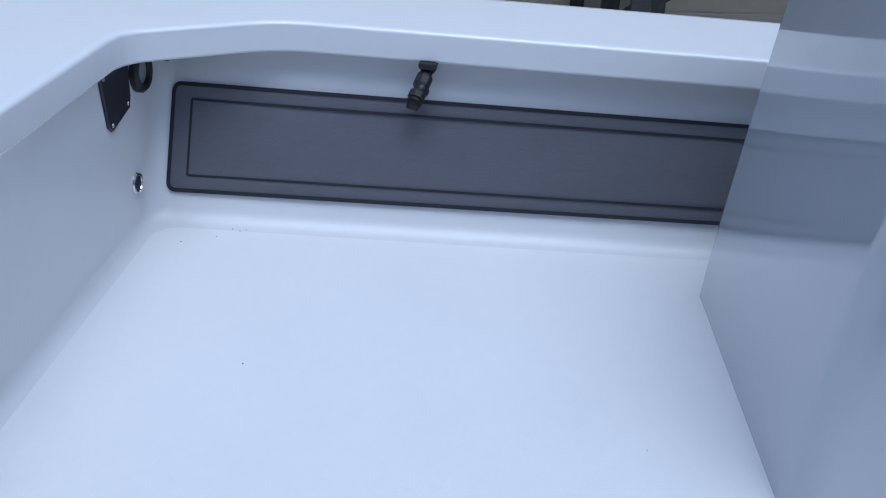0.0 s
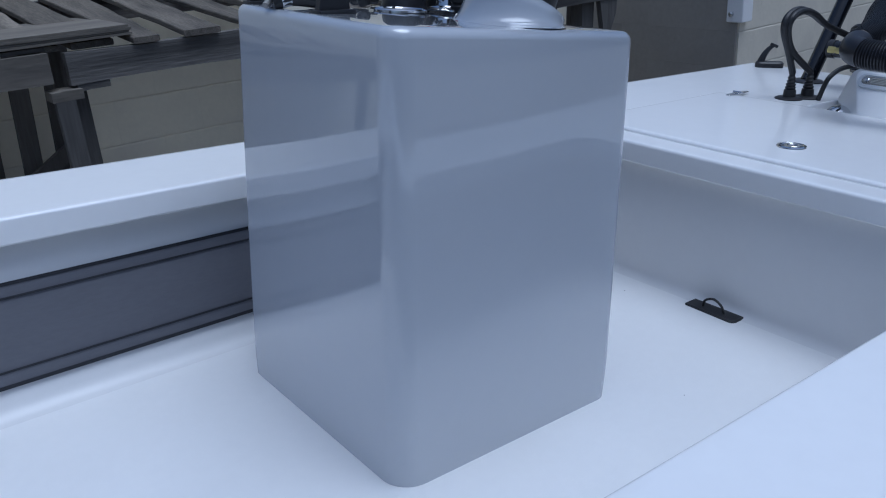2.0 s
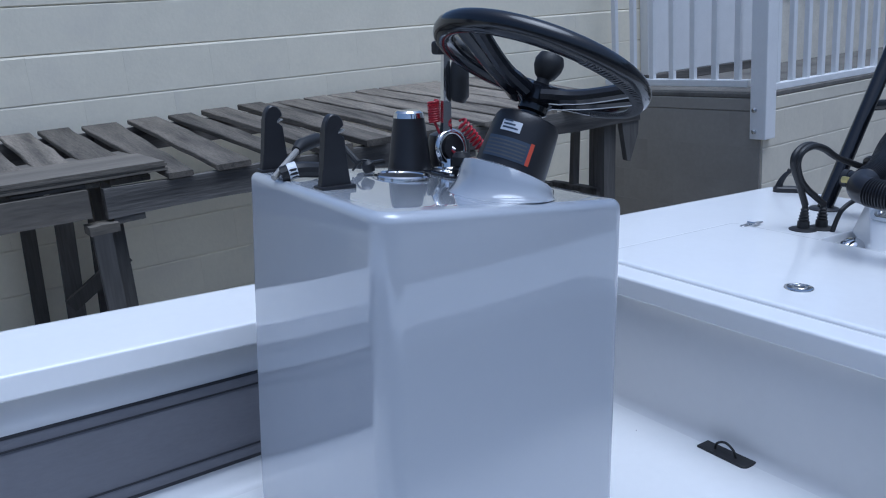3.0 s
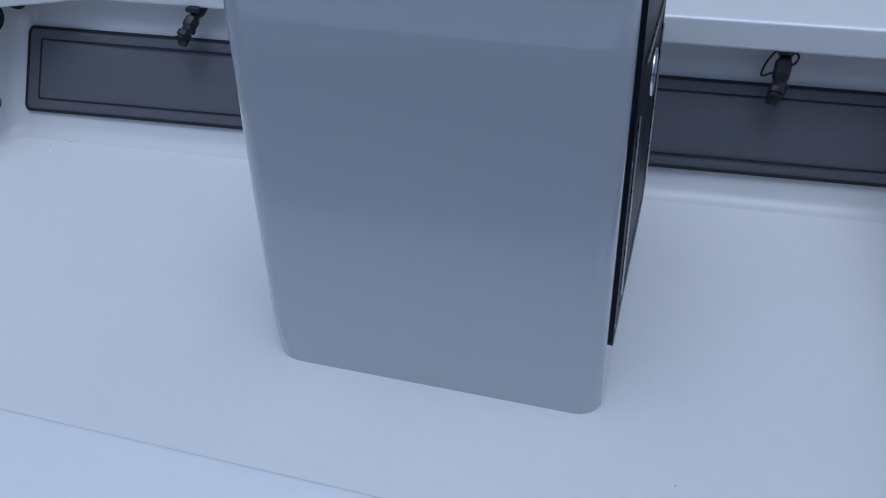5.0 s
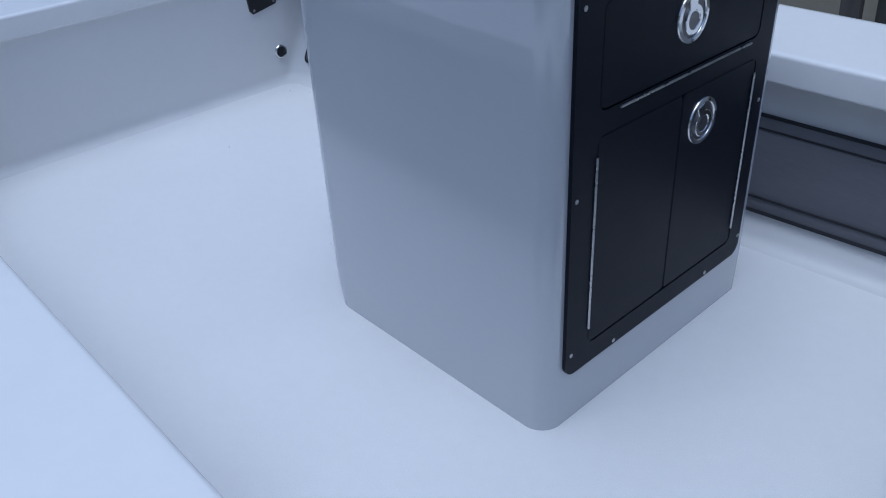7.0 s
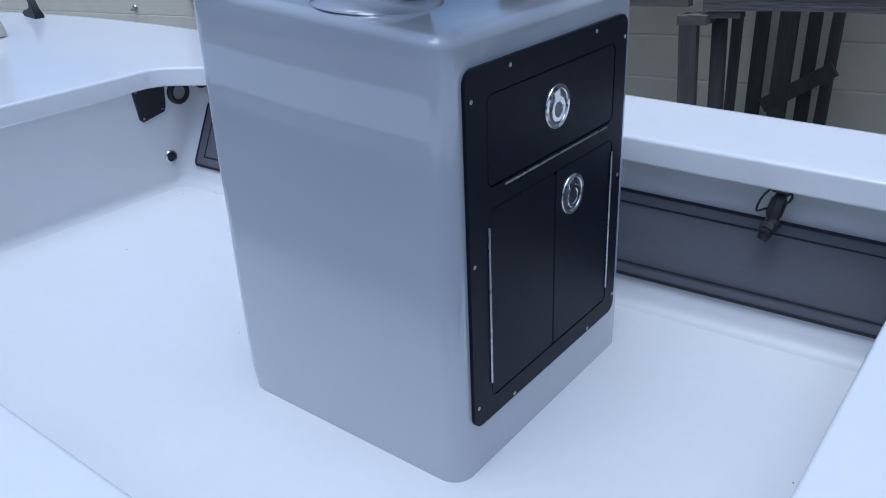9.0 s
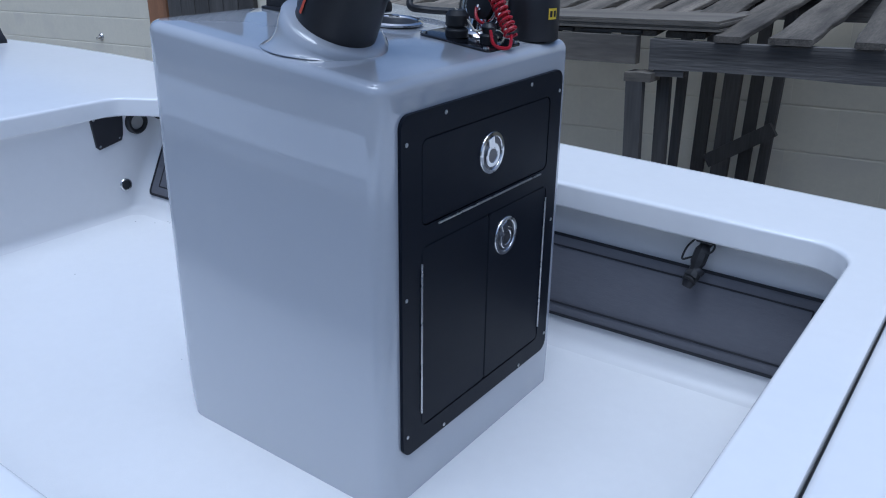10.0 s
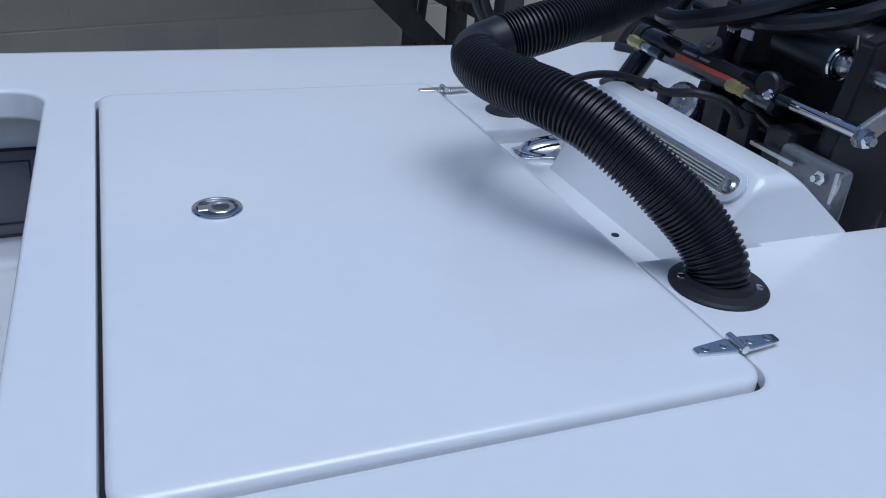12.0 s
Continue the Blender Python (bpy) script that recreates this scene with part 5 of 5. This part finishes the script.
loft(bm, [lift(lp, -0.002), lift(lp, 0.0035), lift(inset(lp, 0.002), 0.005)], True, False, True)
part("cover", bm, RUBBER, scupper)
bm = bmesh.new()
sweep(bm, spline([(0.972, 0.062, 0.004), (0.970, 0.070, 0.022), (0.970, 0.092, 0.032), (0.970, 0.114, 0.022), (0.972, 0.120, 0.004)], 6), 0.003, 8)
part("loop", bm, RUBBER, scupper)

# ---- outboard motor: what shows of its bracket and steering ----
motor = thing("outboard_motor", (2.25, 0.20, 0.35), "black outboard bracket with hydraulic steering at the transom", "outboard motor")


def mpart(name, b, mat, label="", smooth=35):
    return part(name, b, mat, motor, label, smooth)


bm = bmesh.new()
rod(bm, (2.15, 0.51, 0.478), (2.15, 0.075, 0.478), 0.028, seg=24)
cyl = mpart("steering_cylinder", bm, GLOSSBLACK, "black hydraulic steering cylinder")
for k in range(2):
    bm = bmesh.new()
    loft(bm, [[(2.15 + 0.0286 * math.cos(a), y, 0.478 + 0.0286 * math.sin(a)) for a in [radians(118 + 42 * k + (36 - 18 * k) * i / 5) for i in range(6)]] for y in (0.36, 0.175)], False)
    part("label_stripe", bm, (PADLINE, ORANGE)[k], cyl, ("dark printed strip", "orange-red printed strip")[k])
for y0, y1 in ((0.345, 0.300), (0.294, 0.262)):
    bm = bmesh.new()
    loft(bm, [[(2.15 + 0.0289 * math.cos(a), y, 0.478 + 0.0289 * math.sin(a)) for a in [radians(138 + 10 * i / 3) for i in range(4)]] for y in (y0, y1)], False)
    part("print_bar", bm, CABLE, cyl, "grey printed bar")
for y in (0.50, 0.09):
    bm = bmesh.new()
    rod(bm, (2.15, y - 0.010, 0.478), (2.15, y + 0.010, 0.478), 0.0305, seg=24)
    part("collar", bm, BLACK, cyl)
for y0 in (0.505, 0.186):
    bm = bmesh.new()
    lathe(bm, [(0.0105, 0.0), (0.0105, 0.018), (0.008, 0.021), (0.0115, 0.026), (0.0115, 0.046)], (2.105, y0 - 0.06, 0.480), (0, 1, 0.03), 6)
    mpart("hose_fitting", bm, BRASS, "yellow brass hydraulic fitting")
    bm = bmesh.new()
    rod(bm, (2.105, y0 - 0.06, 0.480), (2.106, y0 - 0.088, 0.477), 0.0080, seg=6)
    mpart("fitting_nut", bm, BRUSHED)
    bm = bmesh.new()
    rod(bm, (2.106, y0 - 0.088, 0.477), (2.110, y0 - 0.118, 0.474), 0.0095, 0.0085, seg=12)
    mpart("hose_end", bm, SHADOWMETAL)
bm = bmesh.new()
rod(bm, (2.15, 0.075, 0.478), (2.15, -0.086, 0.478), 0.0115, seg=18)
mpart("piston_rod", bm, CHROME, "polished piston rod")
bm = bmesh.new()
loft(bm, [[(2.15 + c, -0.082 + y, 0.478 + z) for c, z in ((-0.018, -0.010), (-0.006, -0.020), (0.014, -0.016), (0.120, 0.062), (0.104, 0.088), (-0.012, 0.014))] for y in (-0.010, 0.002)], True, True, True)
bmesh.ops.bevel(bm, geom=bm.edges[:], offset=0.004, segments=2, affect="EDGES")
mpart("link_plate", bm, BRUSHED, "bright steel link plate")
bm = bmesh.new()
lathe(bm, [(0.015, 0.0), (0.015, 0.010), (0.008, 0.012), (0.008, 0.020)], (2.148, -0.092, 0.476), (0, -1, 0), 6)
mpart("nut", bm, CHROME, "hexagonal nut")
bm = bmesh.new()
lathe(bm, [(0.017, 0.0), (0.017, 0.040), (0.011, 0.046), (0.011, 0.052), (0.0125, 0.054), (0.0125, 0.21)], (2.20, 0.06, 0.552), (0, -1, -0.03), 18)
mpart("tilt_rod", bm, BRUSHED)
bm = bmesh.new()
rod(bm, (2.20, 0.17, 0.560), (2.20, 0.040, 0.552), 0.030, seg=24)
mpart("tilt_tube", bm, BLACK)
bm = bmesh.new()
ring(bm, (2.20, 0.038, 0.552), (0, 1, 0), 0.024, 0.005, 28, 8)
mpart("tube_nut", bm, CHROME)
for y in (0.30, -0.02):
    bm = bmesh.new()
    loft(bm, [[(x, yy, z) for x, z in ((2.12, 0.28), (2.16, 0.44), (2.18, 0.60), (2.28, 0.64), (2.36, 0.56), (2.34, 0.36), (2.26, 0.20))] for yy in (y - 0.018, y + 0.018)], True, True, True)
    bmesh.ops.bevel(bm, geom=bm.edges[:], offset=0.006, segments=2, affect="EDGES")
    mpart("clamp_bracket", bm, BLACK)
bm = bmesh.new()
box(bm, 2.24, 2.42, 0.03, 0.25, 0.10, 0.60, 0.03, 3)
mpart("swivel_bracket", bm, BLACK)
bm = bmesh.new()
box(bm, 2.30, 2.75, -0.05, 0.33, 0.60, 0.80, 0.05, 4)
mpart("lower_cowl", bm, BLACK)
bm = bmesh.new()
box(bm, 2.33, 2.55, 0.05, 0.23, -0.45, 0.62, 0.04, 3)
mpart("midsection", bm, BLACK)
bm = bmesh.new()
box(bm, 2.118, 2.150, -0.100, 0.035, 0.33, 0.425, 0.010, 3)
mpart("transom_pad", bm, SMOKE, "smoky grey moulded pad on the transom")
bm = bmesh.new()
box(bm, 2.106, 2.116, -0.107, -0.099, 0.375, 0.428, 0.002, 2)
mpart("edge_plate", bm, BRUSHED, "bright steel edge plate")
bm = bmesh.new()
box(bm, 2.100, 2.112, -0.020, 0.085, 0.404, 0.412, 0.002, 2)
mpart("transom_strip", bm, BRUSHED, "bright metal strip along the transom edge")
for y, z in ((-0.070, 0.405), (-0.02, 0.375)):
    bm = bmesh.new()
    lathe(bm, [(0.012, 0.0), (0.012, 0.010), (0.006, 0.012), (0.006, 0.022)], (2.118, y, z), (-1, 0, 0), 6)
    mpart("bolt", bm, CHROME)
bm = bmesh.new()
loft(bm, [[(x, y, z) for x, z in ((2.17, 0.50), (2.24, 0.50), (2.27, 0.60), (2.20, 0.62))] for y in (0.235, 0.255)], True, True, True)
mpart("bracket_plate", bm, BLACK)
bm = bmesh.new()
box(bm, 2.168, 2.171, 0.215, 0.245, 0.545, 0.562, 0, 1)
mpart("data_label", bm, LABEL, "small white data label")
for pts, r in (([(2.25, 0.40, 0.62), (2.20, 0.28, 0.60), (2.16, 0.18, 0.585), (2.20, 0.05, 0.62), (2.30, -0.02, 0.68)], 0.016), ([(2.18, 0.40, 0.57), (2.20, 0.30, 0.56), (2.26, 0.22, 0.60), (2.32, 0.10, 0.66)], 0.011), ([(2.13, 0.150, 0.455), (2.16, 0.10, 0.42), (2.20, 0.04, 0.36), (2.24, 0.08, 0.30)], 0.009), ([(2.16, -0.03, 0.47), (2.20, -0.08, 0.50), (2.26, -0.06, 0.58), (2.33, 0.0, 0.66)], 0.008)):
    bm = bmesh.new()
    sweep(bm, spline(pts, 8), r, 10)
    mpart("motor_hose", bm, HOSE)

for y, z, r in ((0.290, 0.517, 0.021), (0.228, 0.578, 0.024)):
    bm = bmesh.new()
    lathe(bm, [(r, 0.0), (r, 0.006), (r * 0.5, 0.007), (r * 0.4, 0.012), (0.004, 0.013)], (2.145, y, z), (-0.6, -0.2, 0.8), 20)
    mpart("bracket_lug", bm, SHADOWMETAL, "grey bolted lug")
bm = bmesh.new()
lathe(bm, [(0.022, 0.0), (0.022, 0.014), (0.018, 0.018), (0.008, 0.019)], (2.135, 0.105, 0.500), (-1, -0.25, 0.15), 28)
mpart("pivot_disc", bm, BLACK, "black round pivot cover")
bm = bmesh.new()
lathe(bm, [(0.009, 0.0), (0.009, 0.006), (0.005, 0.011)], (2.108, 0.078, 0.492), (-0.8, -0.5, 0.3), 14)
mpart("ball_stud", bm, CHROME, "small bright ball stud")
bm = bmesh.new()
lathe(bm, [(0.040, 0.0), (0.040, 0.010), (0.034, 0.014), (0.014, 0.012), (0.012, 0.020), (0.004, 0.021)], (2.13, 0.318, 0.400), (-0.9, -0.2, 0.35), 28)
mpart("clamp_plate", bm, BRUSHED, "bright round clamp plate")
bm = bmesh.new()
box(bm, 2.100, 2.128, 0.335, 0.365, 0.385, 0.415, 0.005, 2)
mpart("clamp_handle", bm, BLACK)
for y, z, h in ((0.225, 0.40, 0.075), (0.15, 0.385, 0.09), (0.055, 0.40, 0.07)):
    bm = bmesh.new()
    box(bm, 2.125, 2.20, y - 0.028, y + 0.028, z - 0.05, z + h - 0.03, 0.008, 2)
    mpart("relay_block", bm, BLACK)
for pts, r in (([(2.16, 0.44, 0.53), (2.10, 0.40, 0.555), (2.09, 0.32, 0.560), (2.14, 0.20, 0.600), (2.22, 0.12, 0.65)], 0.017), ([(2.20, 0.02, 0.60), (2.19, 0.0, 0.57), (2.21, -0.02, 0.52), (2.25, -0.01, 0.46)], 0.0045), ([(2.19, -0.06, 0.62), (2.20, -0.07, 0.57), (2.24, -0.05, 0.52)], 0.0055), ([(2.13, 0.17, 0.44), (2.15, 0.13, 0.42), (2.19, 0.10, 0.40)], 0.007)):
    bm = bmesh.new()
    sweep(bm, spline(pts, 8), r, 10)
    mpart("motor_hose", bm, HOSE)
for k in range(3):
    bm = bmesh.new()
    box(bm, 2.1655, 2.168, 0.262 + 0.008 * k, 0.265 + 0.008 * k, 0.548, 0.566, 0, 1)
    mpart("print_bar", bm, LABEL, "pale printed bar")

# supports under the hull
for x in (-1.6, 1.5):
    zb = -0.245 + (0.30 * max(0.0, (-1.2 - x) / 2.35) ** 2)
    p = BOAT @ Vector((x, MID, zb))
    bm = bmesh.new()
    box(bm, p.x - 0.12, p.x + 0.12, p.y - 0.45, p.y + 0.45, GROUND_Z, p.z - 0.002, 0.006, 1)
    single("support_block", bm, WOODX, (p.x, p.y, GROUND_Z), "plain timber block under the hull", "support", "hull supports", boat=False, smooth=0)

# specks of grit on the sole
bm = bmesh.new()
rg = random.Random(5)
for x, y in ((-0.865, 0.548), (-0.92, 0.52), (-0.83, 0.575), (-0.845, 0.58), (-0.82, 0.582), (-0.72, 0.20), (-0.16, 0.10), (0.60, -0.10), (0.90, 0.30)):
    s0 = rg.uniform(0.0007, 0.0014)
    lathe(bm, [(s0, 0.0), (s0 * 0.7, s0 * 0.7)], (x, y, 0.0005), (0, 0, 1), 6)
single("grit", bm, RUBBER, (0, 0, 0), "tiny dark specks of grit on the white floor", "grit", kind="stuff")

# block pieces of the wall and porch
blocks(-7.4, 4.0, ROWS, lambda u, z: (u, WALL_Y, z), 0.0, wall)
blocks(PX + 0.2032, 6.0, [z for z in ROWS if z < PZ - 0.08], lambda u, z: (u - PX, 0.0, z - GROUND_Z), 0.0, porch, PORCHBLOCK)
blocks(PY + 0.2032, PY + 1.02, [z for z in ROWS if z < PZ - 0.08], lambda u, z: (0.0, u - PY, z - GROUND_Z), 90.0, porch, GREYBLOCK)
